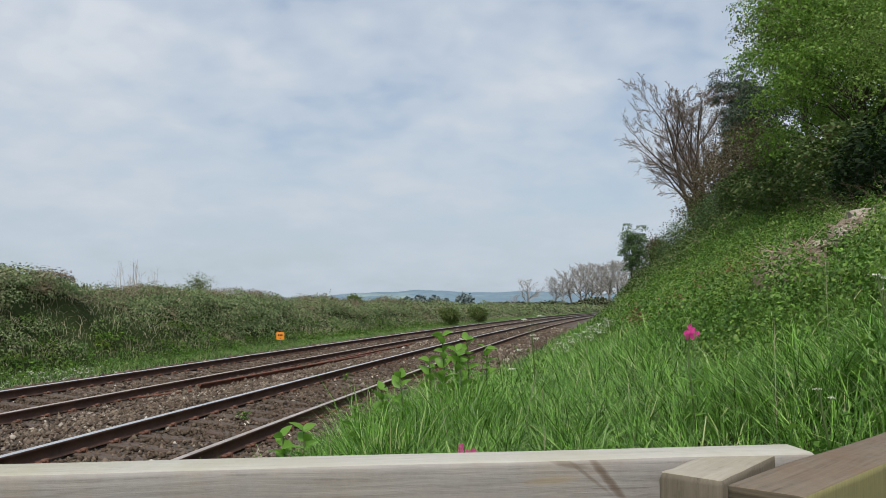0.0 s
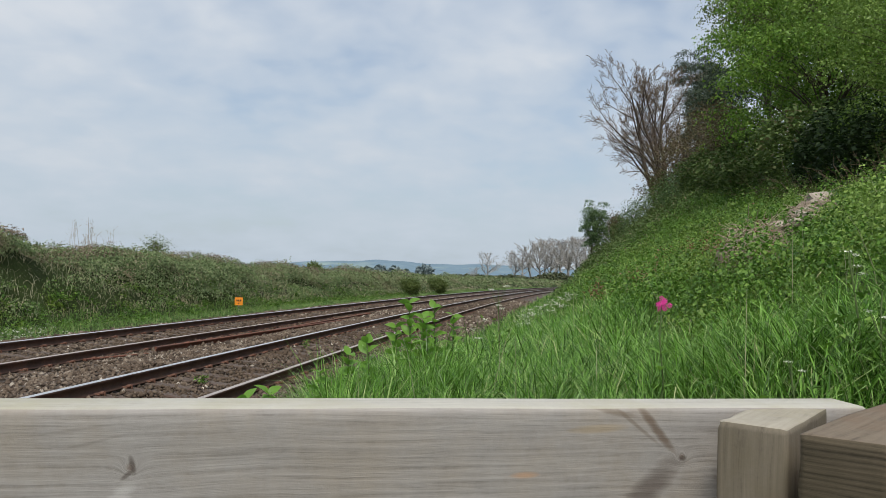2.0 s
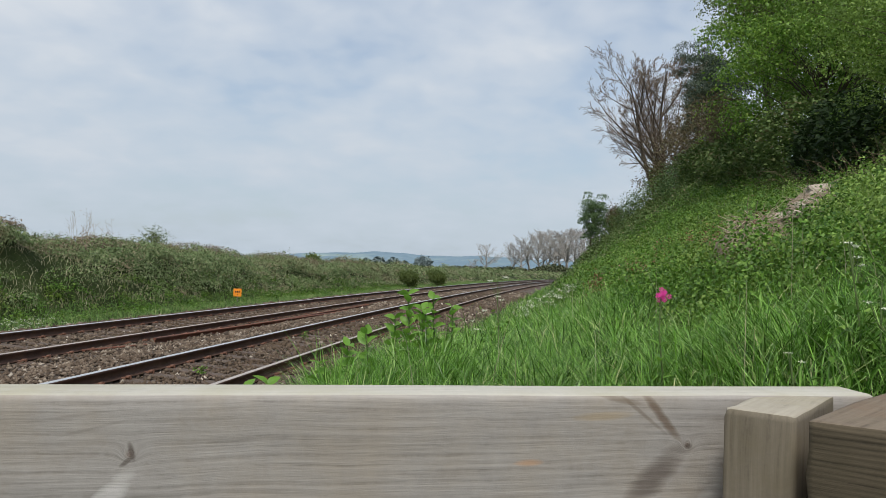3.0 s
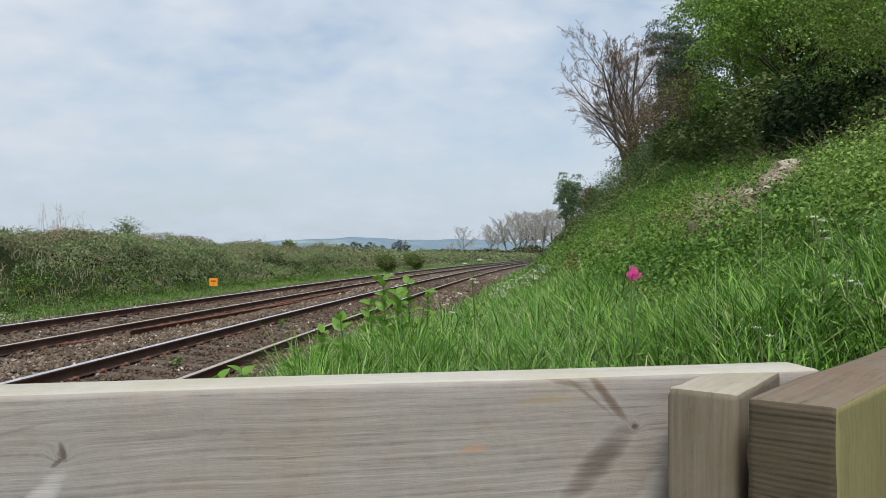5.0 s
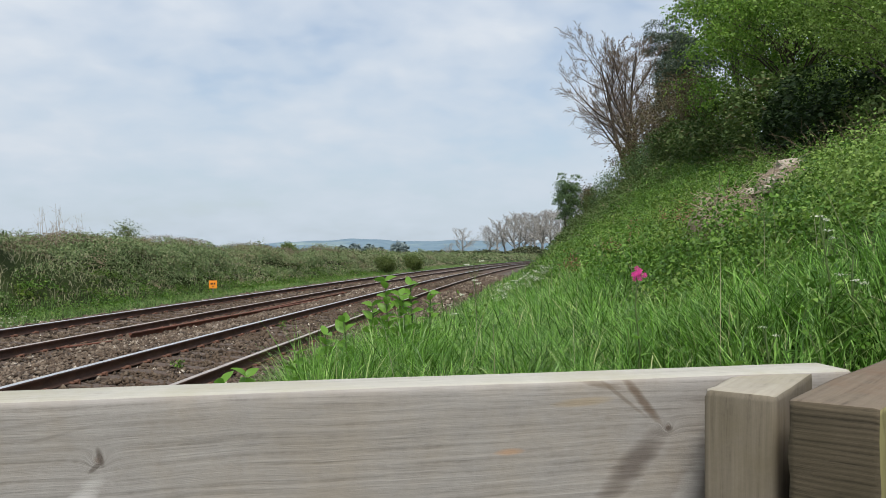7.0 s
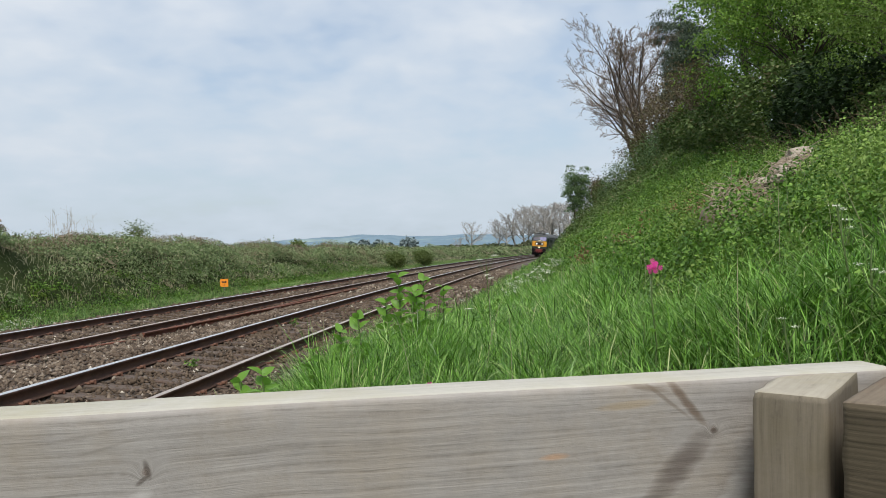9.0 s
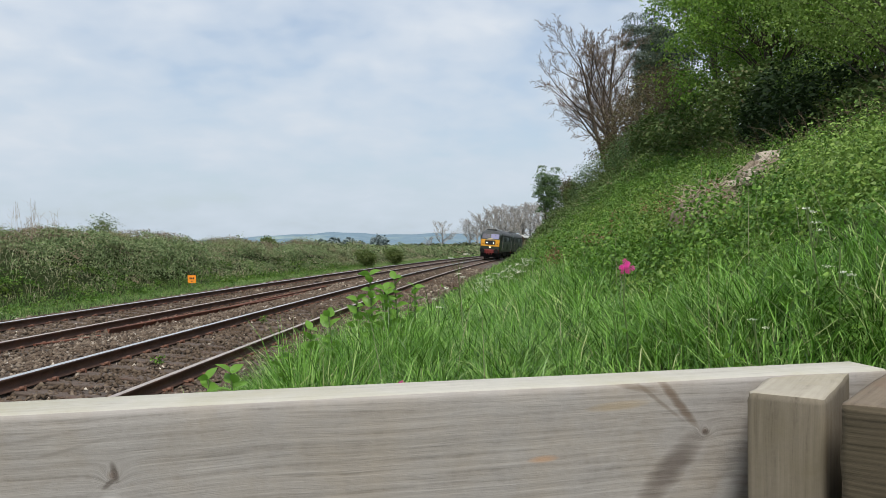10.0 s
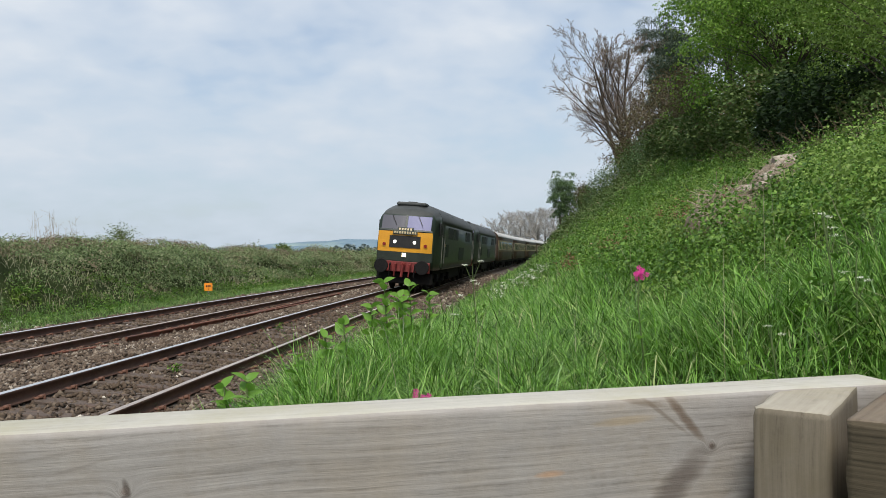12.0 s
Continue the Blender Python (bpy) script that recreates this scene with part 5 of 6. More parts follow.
def build_understorey():
    """Evergreen growth under the trees, their shade put into the darkest leaves, and dead brush before it."""
    parts = []
    for k, (a, r, w, h) in enumerate(((25.6, 26, 1.7, 2.1), (28.2, 23, 1.7, 2.3), (30.8, 21, 1.6, 2.1), (33.4, 19, 1.7, 1.7), (36.5, 18, 1.6, 1.3), (39.5, 17, 1.6, 1.2), (23.6, 31, 1.6, 1.6), (21.8, 37, 1.6, 1.9), (24.5, 42, 3.0, 4.2), (28.0, 38, 3.0, 4.2), (31.5, 34, 3.0, 3.6), (35.0, 31, 3.0, 3.4), (39.0, 28, 3.0, 3.2), (21.8, 50, 2.4, 3.4))):
        x, y, z = spot(a, r)
        n = 5200
        d = unit(rng.normal(0, 1, (n, 3)))
        q = rng.uniform(0.55, 1.0, n)[:, None] ** 0.5
        p = d * q * [w, w, h * 0.62] * (1 + 0.18 * lumps(d[:, 0] * 3, d[:, 1] * 3 + d[:, 2] * 2, 1.0, a))[:, None] + [x, y, z + h * 0.5]
        p = p[p[:, 2] > z - 0.3]
        v, f = leaves(p, rng.uniform(0.08, 0.17, len(p)), 0.6, 0.0)
        ob = new("evergreen_bush", mesh_from("evergreen_bush", v, f, M["shaded_leaf" if k in (2, 3) else "scrub_leaf" if k < 8 else "tree_leaf"]))
        tagged(ob, "dense evergreen bush with tree shade put into its dark leaves" if k in (2, 3) else "dull green bush along the wood edge" if k < 8 else "full green bush under the wood edge", "bush", group="understorey bushes")
    # brittle dead stems
    segs = []
    for i in range(520):
        a, r = rng.uniform(23, 40), 0
        r = np.interp(a, [23, 28, 33, 40], [29, 20.0, 16.5, 14.5]) + rng.uniform(-1.2, 1.0)
        p = np.array(spot(a, r, 0.05))
        d = unit(np.array([rng.normal(0, 0.7), rng.normal(0, 0.7), rng.uniform(0.15, 1.0)]))
        q = p + d * rng.uniform(0.3, 0.9)
        q2 = q + unit(d + rng.normal(0, 0.6, 3)) * rng.uniform(0.2, 0.5)
        segs += [[*p, *q, 0.007, 0.005], [*q, *q2, 0.005, 0.003]]
    stuff("dead_brush", tubes(segs, 3), M["dry_stalk"], "grey brown dead stems along the wood edge", "brush")


build_understorey()


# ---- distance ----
# no air between: the blue haze is put into the hills' base colour
M["hazed_hill"] = material("hazed_hill", (0.135, 0.20, 0.255), (0.18, 0.25, 0.30), 1.0, 0.004, 0.02, 0.0, stain=(0.26, 0.33, 0.31), spec=0.0)
M["pale_field"] = material("pale_field", (0.42, 0.47, 0.40), (0.50, 0.53, 0.46), 1.0, 0.01, 0.05, 0.0, spec=0.0)
# distance haze lightens and blues these leaf colours
M["far_wood"] = leaf_material("far_wood", [(0.0, (0.15, 0.20, 0.21)), (1.0, (0.21, 0.26, 0.26))], 0.0, 1.0)
M["mid_hedge"] = leaf_material("mid_hedge", [(0.0, (0.055, 0.075, 0.04)), (0.6, (0.10, 0.12, 0.06)), (1.0, (0.17, 0.16, 0.09))], 0.1, 0.9)


def ridge(name, label, r, a0, a1, heights, mat):
    """A long low hill seen across the plain; heights along it in metres."""
    n = 120
    t = np.linspace(0, 1, n)
    a = np.radians(a0 + (a1 - a0) * t)
    h = np.interp(t, np.linspace(0, 1, len(heights)), heights) + 1.5 * np.sin(t * 47) + 1.0 * np.sin(t * 113 + 1)
    prof = [(-500, 0.0), (-260, 0.45), (-90, 0.85), (0, 1.0), (120, 0.8), (420, 0.0)]
    R = np.array([p[0] for p in prof])[:, None] + r
    Z = np.array([p[1] for p in prof])[:, None] * h[None] - 2
    ob = new(name, grid_mesh(name, R * np.sin(a)[None], R * np.cos(a)[None], Z, mat))
    return tagged(ob, label, "hill", kind="structure")


ridge("backdrop", "hazy blue hills beyond the plain", 3000, -20, 25, [20, 24, 28, 33, 43, 53, 63, 55, 54, 56, 50, 44, 48, 52, 46, 40], M["hazed_hill"])
ridge("backdrop_near", "low hazy rise with woods", 1900, -20, 25, [4, 8, 6, 12, 20, 26, 14, 20, 24, 16, 12, 18, 22, 16, 14, 8], M["hazed_hill"])


def far_growth():
    def clump(name, label, a0, a1, r, top, count, size, mat):
        a, q = np.radians(rng.uniform(a0, a1, count)), r + rng.uniform(-4, 4, count) * r / 120
        t = (np.degrees(a) - a0) / (a1 - a0)
        bulge = 0.55 + 0.45 * np.abs(np.sin(t * 9.5 + r)) * np.sin(np.clip(t, 0.03, 0.97) * math.pi) ** 0.4
        x, y = q * np.sin(a), q * np.cos(a)
        z = ground_z(x, y) + rng.uniform(0, 1, count) ** 0.7 * top * bulge
        v, f = leaves(np.stack([x, y, z], 1), rng.uniform(0.6, 1.3, count) * size, 0.8, 0.0)
        stuff(name, (v, f), mat, label, "woodland")
    clump("far_wood", "distant hazy clump of trees", -3.0, 0.2, 620, 9.5, 1500, 2.2, M["far_wood"])
    clump("far_wood", "distant small hazy copse", 0.9, 2.1, 560, 10.0, 1200, 1.8, M["far_wood"])
    clump("field_hedge", "low hedge across the fields", -5, 16, 330, 2.6, 5000, 1.0, M["mid_hedge"])
    clump("field_hedge", "low hedge by the far trees", 6.5, 16, 236, 2.6, 4000, 0.8, M["mid_hedge"])
    # leafless trees beyond the curve
    made = []
    for i in range(3):
        made.append(tree("bare_tree", "leafless hedgerow tree far beyond the line, haze put into its grey", (0, 0, 0), 11.0, 0.3, FAR, bark="hazed_twig", sides=3, stems=1, least=0.022))
    spots = [(6.0, 252, 0.85), (8.0, 262, 0.9), (8.7, 258, 1.05), (9.3, 262, 1.2), (9.9, 255, 1.22), (10.5, 252, 1.25), (11.0, 258, 1.22), (11.5, 250, 1.2), (12.0, 246, 1.22), (12.5, 252, 1.25), (13.0, 243, 1.3), (13.6, 240, 1.35), (14.3, 238, 1.4), (5.2, 256, 0.42), (10.2, 268, 1.2), (11.8, 268, 1.25)]
    for i, (a, r, k) in enumerate(spots):
        x, y, z = spot(a, r, 0.2)
        m = Matrix.Translation((x, y, z)) @ Matrix.Rotation(i * 1.3, 4, "Z") @ Matrix.Diagonal((k * 1.35, k * 1.35, k, 1))
        if i < 3:
            made[i].matrix_basis = m
        else:
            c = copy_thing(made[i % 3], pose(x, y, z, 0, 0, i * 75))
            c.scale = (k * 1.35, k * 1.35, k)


far_growth()


# ---- ballast stones ----
def build_stones():
    def stones(s0, s1, count, size, dusty):
        s, o = rng.uniform(s0, s1, count), rng.uniform(-7.3, 2.7, count)
        between = np.minimum(np.abs(o), np.abs(o + GAP)) + 0.12 * lumps(s, o, 0.5) < 1.05
        s, o = s[between == dusty], o[between == dusty]
        count = len(s)
        near_rail = np.zeros(count, bool)
        for c in (0.0, -GAP):
            for side in (-0.7525, 0.7525):
                near_rail |= np.abs(o - c - side) < 0.10
        s, o = s[~near_rail], o[~near_rail]
        n = len(s)
        p = on_line(s, o, 0.0)
        p[:, 2] = bed_z(o) + rng.uniform(-0.022, 0.008, n) + 0.03 * np.maximum(0, lumps(p[:, 0], p[:, 1], 0.35, 3.0))
        r = rng.uniform(0.6, 1.35, n) * size
        d = np.array([[1, 0, 0], [-1, 0, 0], [0, 1, 0], [0, -1, 0], [0, 0, 0.75], [0, 0, -0.75]], float)
        v = d[None] * r[:, None, None] * rng.uniform(0.6, 1.3, (n, 6, 1)) + rng.normal(0, 0.22, (n, 6, 3)) * r[:, None, None]
        a = rng.uniform(0, 6.28, n)
        c, q = np.cos(a)[:, None], np.sin(a)[:, None]
        v = np.stack([v[..., 0] * c - v[..., 1] * q, v[..., 0] * q + v[..., 1] * c, v[..., 2]], -1) + p[:, None]
        f = np.array([[0, 2, 4], [2, 1, 4], [1, 3, 4], [3, 0, 4], [2, 0, 5], [1, 2, 5], [3, 1, 5], [0, 3, 5]])
        return v.reshape(-1, 3), (np.arange(n)[:, None, None] * 6 + f[None]).reshape(-1, 3)
    for dusty, name, mat, label in ((False, "ballast_stones", "stone", "loose brown and grey ballast stones"), (True, "track_stones", "dusty_stone", "dark rust-stained ballast stones between the rails")):
        vf = joined([stones(4, 17, 30000, 0.040, dusty), stones(15, 32, 20000, 0.056, dusty), stones(30, 70, 13000, 0.09, dusty)])
        stuff(name, vf, M[mat], label, "ballast")


build_stones()


# ---- small things by the line ----
def build_sign():
    x, y, z = spot(-11.75, 36.0, 0.05)
    sign = tagged(new("lineside_sign"), "small orange square marker sign on a short grey post", "sign")
    sign.matrix_basis = pose(x, y, z, 0, 0, 8)
    part("post", cyl(bmesh.new(), (0, 0.02, 0), (0, 0.02, 0.70), 0.022, n=8), M["post_steel"], sign)
    plate = part("plate", boxed(-0.175, 0.175, -0.006, 0.006, 0.36, 0.71, 0.004), M["orange"], sign, "orange plate")
    for x0, x1, z0, z1 in ((-0.10, -0.05, 0.53, 0.61), (-0.03, 0.02, 0.53, 0.61), (0.045, 0.095, 0.53, 0.61), (-0.02, 0.02, 0.42, 0.45)):
        part("number_bar", boxed(x0, x1, -0.0105, -0.0065, z0, z1), M["black"], plate)


build_sign()


def broad(p, along, length, width, cup=0.15, n=4, roll=0.0):
    """One broad leaf with a raised outline: strips either side of the midrib."""
    along = unit(np.asarray(along, float))
    side = unit(np.cross(along, [0, 0, 1.0]))
    up = np.cross(side, along)
    side, up = side * math.cos(roll) + up * math.sin(roll), up * math.cos(roll) - side * math.sin(roll)
    V, F = [], []
    for i in range(n + 1):
        t = i / n
        w = width * math.sin(math.pi * min(0.97, 0.08 + 0.9 * t) ** 0.8) * 0.5
        mid = p + along * length * t + up * length * (0.12 * t - 0.35 * t * t)
        V += [mid - side * w + up * w * cup * 2, mid, mid + side * w + up * w * cup * 2]
    for i in range(n):
        a = i * 3
        F += [[a, a + 1, a + 4, a + 3], [a + 1, a + 2, a + 5, a + 4]]
    return np.array(V), np.array(F)


def leafy_plant(name, label, base, height, pairs, length, width, seed, mat="broad_leaf", top=True):
    r = random.Random(seed)
    ob = tagged(new(name), label, "plant", group="lineside plants")
    ob.matrix_basis = Matrix.Translation(base)
    tip = np.array([r.uniform(-0.05, 0.05), r.uniform(-0.05, 0.05), height])
    under(new("stem", mesh_from("stem", *tubes(stalk([np.zeros(3), tip * 0.5 + [0.01, 0, 0], tip], 0.009, 0.005), 5), M["stalk"], True)), ob)
    a = r.uniform(0, 3)
    for i in range(pairs):
        t = 0.35 + 0.65 * i / max(1, pairs - 1)
        for k in range(2):
            ang = a + k * math.pi + r.uniform(-0.3, 0.3)
            d = np.array([math.cos(ang), math.sin(ang), r.uniform(0.1, 1.3)])
            size = (1 - 0.35 * t) * r.uniform(0.8, 1.15)
            v, f = broad(tip * t, d, length * size, width * size, roll=r.uniform(-1.1, 1.1))
            under(new("leaf", mesh_from("leaf", v, f, M[mat], True)), ob)
        a += math.pi / 2 + r.uniform(-0.2, 0.2)
    return ob


def dock(label, base, count, length, width, seed):
    r = random.Random(seed)
    ob = tagged(new("dock_plant"), label, "plant", group="lineside plants")
    ob.matrix_basis = Matrix.Translation(base)
    for i in range(count):
        ang = i * 2.4 + r.uniform(-0.3, 0.3)
        d = np.array([math.cos(ang), math.sin(ang), r.uniform(0.5, 1.6)])
        v, f = broad(np.array([math.cos(ang) * 0.02, math.sin(ang) * 0.02, 0.0]), d, length * r.uniform(0.7, 1.15), width * r.uniform(0.8, 1.2), 0.12, 6, r.uniform(-0.7, 0.7))
        under(new("leaf", mesh_from("leaf", v, f, M["broad_leaf"], True)), ob)
    return ob


def at(x, y, sink=0.02):
    return (x, y, float(ground_z(x, y)) - sink)


def build_lineside_plants():
    tall = ((-0.9, 6.2, 1.36), (0.9, 6.2, 1.33), (-0.2, 6.0, 1.25), (1.9, 6.1, 1.26), (-1.9, 6.0, 1.18), (0.4, 5.9, 1.22))
    for i, (a, r, top) in enumerate(tall):
        b = at(r * math.sin(radians(a + 1.6)), r * math.cos(radians(a + 1.6)))
        leafy_plant("leafy_plant", "tall fresh green plant with broad pointed leaves", b, top - b[2], 10, 0.14, 0.085, 3 + i)
    low = ((-9.8, 4.7, 0.86), (-2.4, 5.3, 1.12), (-10.8, 4.9, 0.80), (-6.3, 5.0, 0.94), (-4.3, 5.2, 1.04))
    for i, (a, r, top) in enumerate(low):
        b = at(r * math.sin(radians(a + 0.4)), r * math.cos(radians(a + 0.4)))
        leafy_plant("broad_leaf_plant", "broad-leaved green plant at the edge of long grass", b, max(0.25, top - b[2]), 7, 0.15, 0.09, 30 + i)
    for i, (x, y, n, l, w) in enumerate(((-0.62, 4.6, 7, 0.4, 0.17), (-0.45, 5.0, 7, 0.42, 0.17), (-0.15, 5.2, 7, 0.45, 0.18))):
        dock("broad-leaved dock plant at the edge of long grass", at(x, y), n, l, w, 20 + i)


build_lineside_plants()


def umbel_plant(label, base, height, heads, seed, spread=0.1, size=0.011, florets=40, head=0.024):
    """A cow parsley: thin branching stalk and flat heads of tiny white flowers."""
    r = random.Random(seed)
    ob = tagged(new("cow_parsley"), label, "flower", group="cow parsley")
    ob.matrix_basis = Matrix.Translation(base)
    top = np.array([r.uniform(-0.06, 0.06), r.uniform(-0.06, 0.06), height])
    segs, pts = stalk([np.zeros(3), top * 0.5 + [0.015, 0.01, 0], top * 0.8, top], 0.006, 0.003), []
    for k in range(heads):
        a = k * 2.3 + r.uniform(-0.4, 0.4)
        st = top * r.uniform(0.55, 0.85)
        tip = st + np.array([math.cos(a) * spread * r.uniform(0.5, 1.5), math.sin(a) * spread * r.uniform(0.5, 1.5), height * 0.2])
        segs += stalk([st, tip], 0.003, 0.002)
        q = rng.normal(0, head, (florets, 3)) * [1, 1, 0.25] + tip
        pts.append(q)
    under(new("stem", mesh_from("stem", *tubes(segs, 4), M["stalk"])), ob)
    for p in pts:
        under(new("flower_head", mesh_from("flower_head", *leaves(p, size, 0.9, 0.0), M["white_petal"])), ob)
    f = np.repeat(np.array([top * t for t in (0.25, 0.4, 0.5)]), 18, 0) + rng.normal(0, 0.07, (54, 3))
    under(new("foliage", mesh_from("foliage", *leaves(f, 0.05, 0.5), M["weed"])), ob)
    return ob


def build_flowers():
    umbel_plant("white cow parsley in flower in the long grass", at(1.93, 3.18), 0.58, 4, 1, 0.035, 0.007, 24, 0.010)
    umbel_plant("white cow parsley in flower in the long grass", at(1.86, 2.98), 0.5, 3, 2, 0.035, 0.007, 24, 0.010)
    umbel_plant("low white cow parsley among grass blades", at(1.49, 2.86), 0.42, 2, 3, 0.03, 0.007, 20, 0.008)
    umbel_plant("white cow parsley on a thin brown stalk", at(0.87, 6.95), 0.86, 4, 4, 0.06, 0.010, 40, 0.014)
    umbel_plant("white cow parsley head above the grass", at(0.62, 6.6), 0.62, 3, 5, 0.06, 0.010, 40, 0.014)
    # drifts too many to count
    for s0, s1, o0, o1, n, lab in ((14, 20, 4.5, 5.6, 75, "drift of white cow parsley on the cutting foot"), (13, 20, -8.2, -7.2, 170, "drift of white flowers on the verge")):
        c = on_ground(rng.uniform(s0, s1, n), rng.uniform(o0, o1, n), 0.0)
        c[:, 2] += rng.uniform(0.35, 0.6, n) if o0 > 0 else rng.uniform(0.1, 0.35, n)
        p = np.repeat(c, 10, 0) + rng.normal(0, 0.035, (n * 10, 3)) * [1, 1, 0.3]
        stuff("white_flowers", leaves(p, 0.022, 0.9, 0.0), M["white_petal"], lab, "flowers")
        segs = np.concatenate([c, c, np.full((n, 1), 0.004), np.full((n, 1), 0.003)], 1)
        segs[:, 2] = ground_z(c[:, 0], c[:, 1])
        stuff("flower_stalks", tubes(segs, 3), M["stalk"], "thin green stalks of the white flowers", "flowers")

    def campion(base, height, blooms, seed):
        r = random.Random(seed)
        ob = tagged(new("campion"), "bright pink campion in flower on a leafy stalk", "flower", group="pink campions")
        ob.matrix_basis = Matrix.Translation(base)
        top = np.array([0.0, 0.0, height])
        under(new("stem", mesh_from("stem", *tubes(stalk([np.zeros(3), [0.015, 0.0, height * 0.4], [-0.006, 0, height * 0.75], top], 0.005, 0.003), 5), M["stalk"])), ob)
        for k in range(blooms):
            c = top + np.array([r.gauss(0, 0.015), r.uniform(-0.03, 0.02), r.gauss(0, 0.013)])
            n = 5
            V, F = [], []
            tilt = r.uniform(0, 6.28)
            for i in range(n):
                a0 = tilt + 2 * math.pi * i / n
                dirs = [np.array([math.cos(a0 + q), -0.25, math.sin(a0 + q)]) for q in (-0.42, 0.0, 0.42)]
                b = len(V)
                V += [c, c + dirs[0] * 0.014, c + dirs[1] * 0.011 + [0, 0.003, 0], c + dirs[2] * 0.014]
                F.append([b, b + 1, b + 2, b + 3])
            under(new("bloom", mesh_from("bloom", np.array(V), np.array(F), M["petal"])), ob)
        for t in (0.35, 0.5, 0.62):
            for k in range(2):
                a = t * 9 + k * math.pi
                v, f = broad(top * t, (math.cos(a), math.sin(a), 0.5), 0.09, 0.035)
                under(new("leaf", mesh_from("leaf", v, f, M["broad_leaf"], True)), ob)
    gx, gy = 1.225, 3.649
    campion(at(gx, gy), 1.471 - at(gx, gy)[2], 13, 1)
    gx, gy = 0.15, 3.19
    campion(at(gx, gy), 1.02 - at(gx, gy)[2], 4, 2)
    # small dull pink heads high on the slope
    for i, (a, r) in enumerate(((14.33, 14.2), (14.13, 13.5), (16.9, 12.0), (17.4, 12.8), (18.6, 13.5), (18.69, 17.2), (20.4, 15.0), (21.3, 13.0), (22.2, 12.0), (22.6, 11.6), (24.6, 9.6))):
        x, y, z = spot(a, r)
        n = 110
        p = np.array([x, y, z + 0.5]) + rng.normal(0, 0.11, (n, 3))
        ob = tagged(new("reddish_shoots", mesh_from("reddish_shoots", *leaves(p, 0.04, 0.6), M["red_leaf"])), "tuft of reddish young leaves on the slope", "plant", group="reddish tufts", kind="stuff")


M["red_leaf"] = leaf_material("red_leaf", [(0.0, (0.22, 0.07, 0.05)), (1.0, (0.36, 0.17, 0.13))], 0.3, 0.6)
build_flowers()


def build_rubble():
    """Tipped spoil on the slope: pale stones, snapped stems."""
    r = random.Random(11)
    spots = [(28.7, 14.5, 0.19), (28.5, 14.3, 0.13), (28.3, 14.1, 0.12), (28.1, 13.7, 0.10), (27.8, 13.2, 0.12), (27.5, 12.4, 0.09), (28.9, 14.4, 0.10), (26.3, 11.0, 0.08), (26.0, 10.8, 0.09), (25.8, 10.6, 0.06), (27.1, 11.8, 0.07)]
    for i, (a, dist, sx) in enumerate(spots):
        x, y, z = spot(a, dist, 0.0)
        bm = bmesh.new()
        bmesh.ops.create_icosphere(bm, subdivisions=2, radius=1.0)
        sx *= 0.95
        for v in bm.verts:
            n = noise.noise(v.co * 1.6 + Vector((i * 7.0, 0, 0)))
            v.co = Vector((v.co.x * sx * 1.3, v.co.y * sx, v.co.z * sx * 0.75)) * (1 + 0.5 * n)
        ob = part("broken_stone", bm, M["rubble"])
        ob.matrix_basis = pose(x, y, z + 0.40, r.uniform(-20, 20), r.uniform(-20, 20), r.uniform(0, 360))
        tagged(ob, "pale broken stone tipped on the grassy slope", "stone", group="tipped stones")
    # the mound of earth and litter that the stones lie on
    bm = bmesh.new()
    for a, dist, sx in ((28.5, 14.3, 0.5), (28.0, 13.6, 0.42), (25.4, 10.2, 0.3), (24.5, 9.7, 0.32), (23.7, 9.0, 0.28)):
        x, y, z = spot(a, dist, 0.0)
        g = bmesh.ops.create_icosphere(bm, subdivisions=3, radius=1.0, matrix=Matrix.Translation((x, y, z + 0.1)) @ Matrix.Diagonal((sx, sx, 0.34, 1)))
        for v in g["verts"]:
            v.co.z += 0.07 * noise.noise(v.co * 6.0)
    tagged(part("spoil_heap", bm, M["litter"], smooth=True), "low heap of brown earth and litter on the slope", "heap", kind="stuff")
    segs = []
    for i in range(340):
        k = r.random()
        if i < 220:
            a, dist = 23.3 + 2.4 * k, 8.4 + 1.9 * k
        else:
            a, dist = 27.3 + 1.5 * k, 12.2 + 2.3 * k
        x, y, z = spot(a + r.gauss(0, 0.22), dist + r.uniform(-0.25, 0.25), 0.0)
        p = np.array([x, y, z + r.uniform(0.25, 0.52)])
        d = unit(np.array([r.gauss(0, 1), r.gauss(0, 1), r.uniform(-0.1, 0.7)]))
        q = p + d * r.uniform(0.1, 0.36)
        w = r.uniform(0.003, 0.008)
        segs.append([*p, *q, w, w * 0.6])
    stuff("cut_stems", tubes(segs, 4), M["dead_stalk"], "heap of cut grey brown stems on the slope", "cuttings")


M["litter"] = material("litter", (0.09, 0.065, 0.045), (0.24, 0.185, 0.135), 0.95, 3.0, 30.0, 0.6, 0.02)
M["dead_stalk"] = material("dead_stalk", (0.24, 0.19, 0.13), (0.42, 0.35, 0.26), 0.9, 5.0, 30.0, 0.0)
build_rubble()


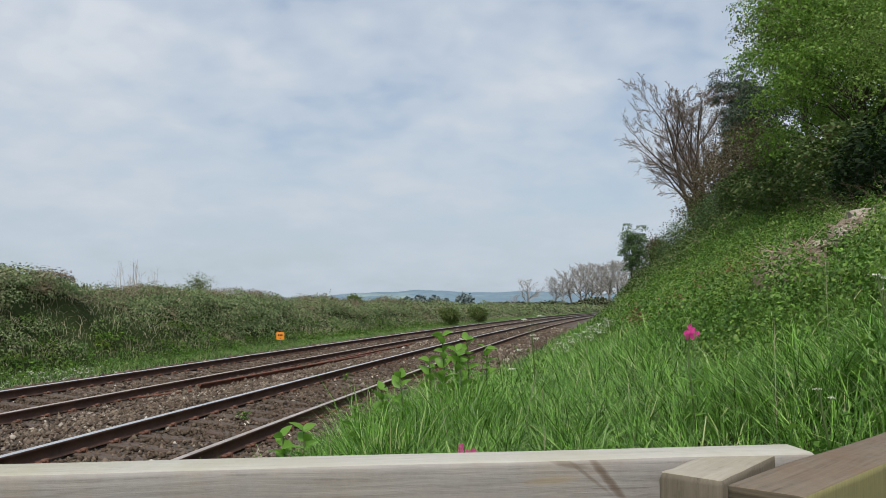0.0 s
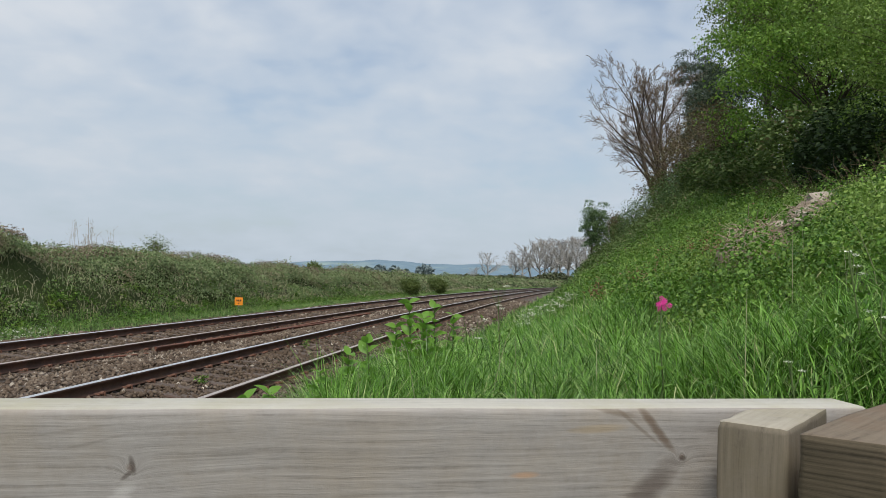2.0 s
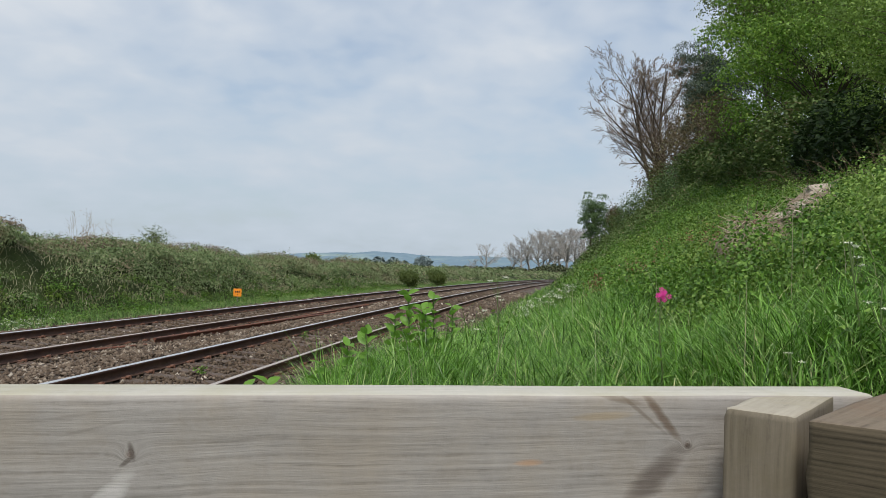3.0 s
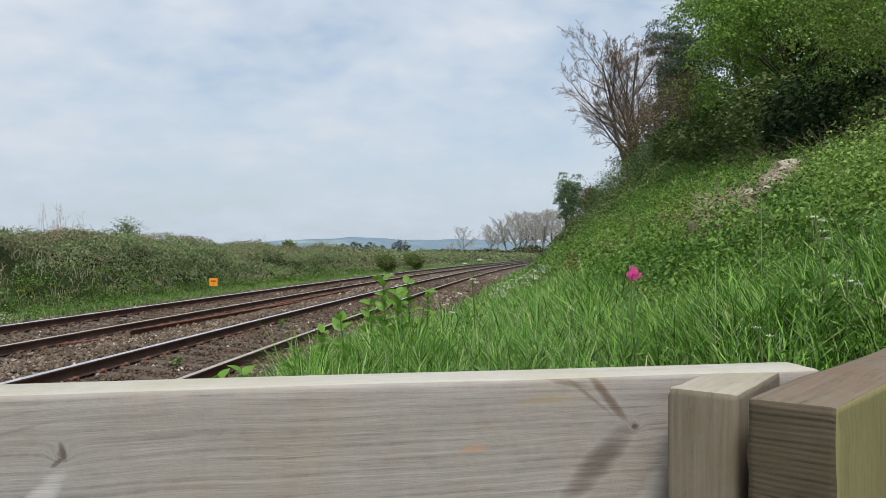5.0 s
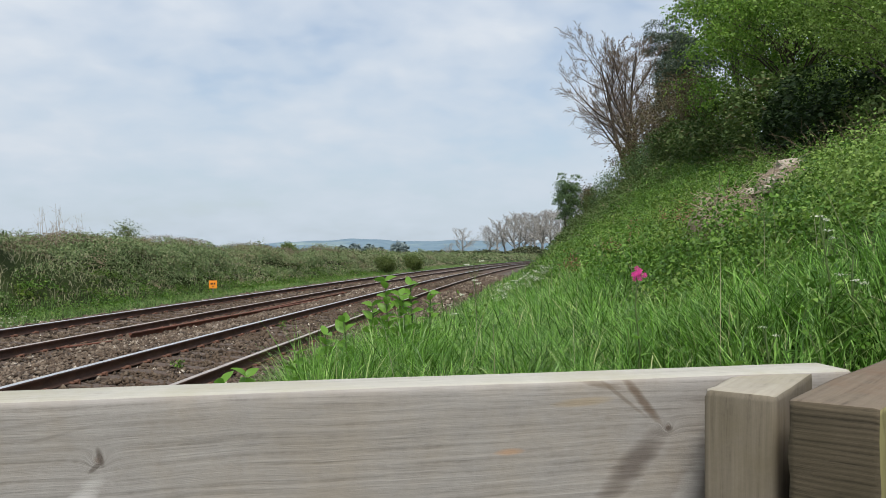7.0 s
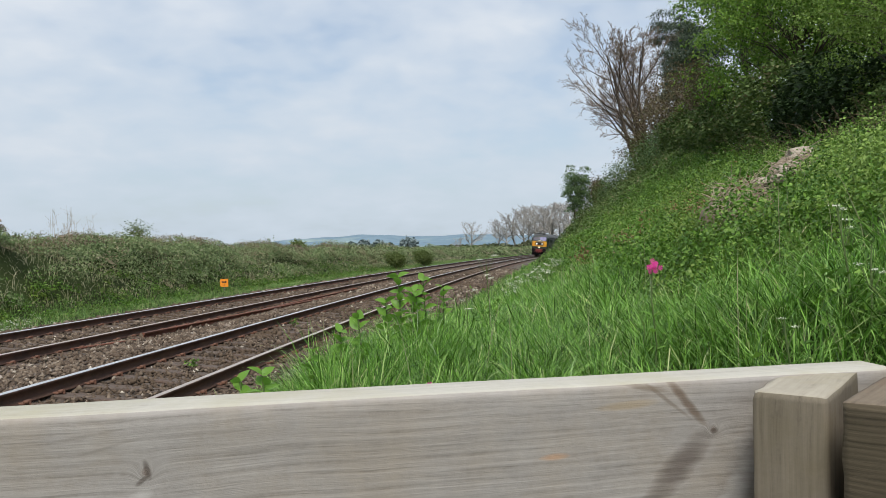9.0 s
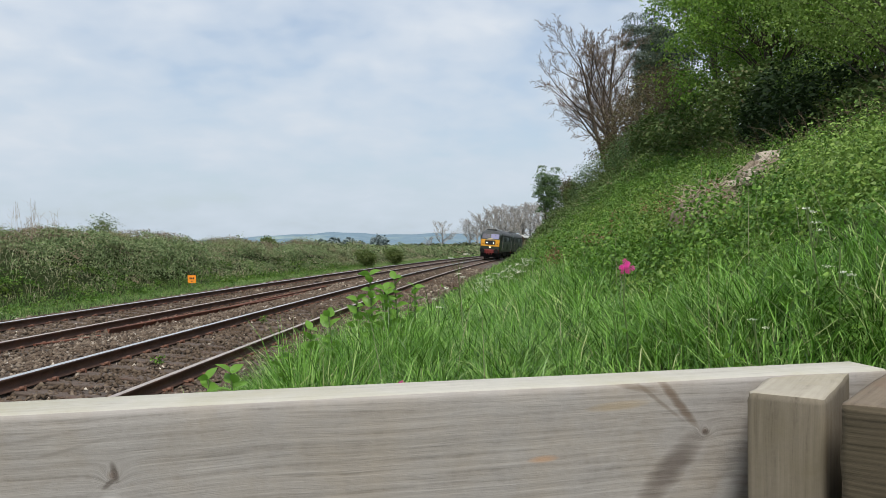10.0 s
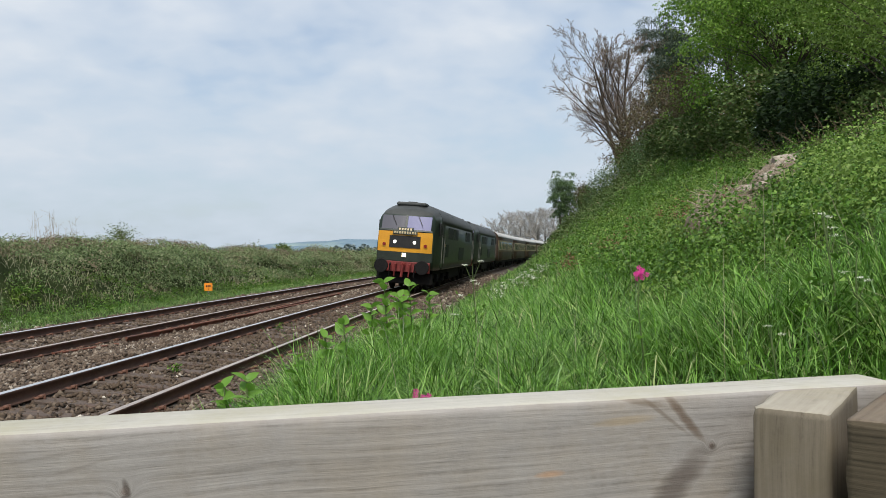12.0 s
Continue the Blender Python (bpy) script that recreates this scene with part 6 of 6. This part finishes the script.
def build_left_details():
    def sprig(label, angle, r, height, stems, per, seed, leaf="weed", size=0.08, name="hedge_shrub"):
        tree(name, label, spot(angle, r, 0.0), height, 0.02, SCRUB, leaf, per, 0.2, size, bark="twig", stems=stems)
    sprig("young shrub with pale green leaves on the bank top", -17.55, 38, 1.0, 5, 1, 1, "olive_leaf", 0.075)
    sprig("young shrub with sparse leaves on the bank top", -6.6, 60, 0.7, 6, 3, 2, "olive_leaf", 0.12)
    sprig("rounded green broom shrub at the foot of the bank", 0.5, 70, 1.2, 8, 4, 3, "olive_leaf", 0.12)
    sprig("green broom shrub against the low bank", 2.55, 80, 1.3, 8, 4, 4, "olive_leaf", 0.13)
    # dry upright stalks on the skyline
    segs = []
    for i in range(26):
        x, y, z = spot(-21.6 + rng.uniform(-1.3, 1.6), 34 + rng.uniform(-1.5, 1.5))
        p = np.array([x, y, z + 0.4])
        q = p + [rng.normal(0, 0.12), rng.normal(0, 0.12), rng.uniform(0.5, 1.5)]
        segs.append([*p, *q, 0.006, 0.003])
        for k in range(3):
            b = p + (q - p) * rng.uniform(0.4, 0.9)
            segs.append([*b, *(b + [rng.normal(0, 0.15), rng.normal(0, 0.15), 0.2]), 0.004, 0.002])
    stuff("dry_stalks", tubes(segs, 3), M["dead_stalk"], "thin dry upright stalks on the bank top", "stalks")
    # weeds in the ballast
    for i, (x, y, h) in enumerate(((-1.15, 9.4, 0.62), (-1.05, 9.6, 0.45), (-3.05, 12.2, 0.12), (-2.2, 18.0, 0.2), (-0.6, 21.5, 0.2))):
        s, o = line_of(x, y)
        z = max(float(ground_z(x, y)), float(bed_z(o)))
        ob = tagged(new("ballast_weed"), "small thin weed growing in the ballast", "plant", group="ballast weeds")
        ob.matrix_basis = Matrix.Translation((x, y, z - 0.02))
        under(new("stem", mesh_from("stem", *tubes(stalk([np.zeros(3), [0.01, 0, h * 0.5], [0.0, 0.02, h]], 0.006, 0.003), 4), M["stalk"])), ob)
        p = np.stack([rng.normal(0, 0.035, 46), rng.normal(0, 0.035, 46), rng.uniform(0.3, 1, 46) * h], 1)
        under(new("foliage", mesh_from("foliage", *leaves(p, 0.06, 0.4, 0.4), M["weed"])), ob)


build_left_details()


motions()
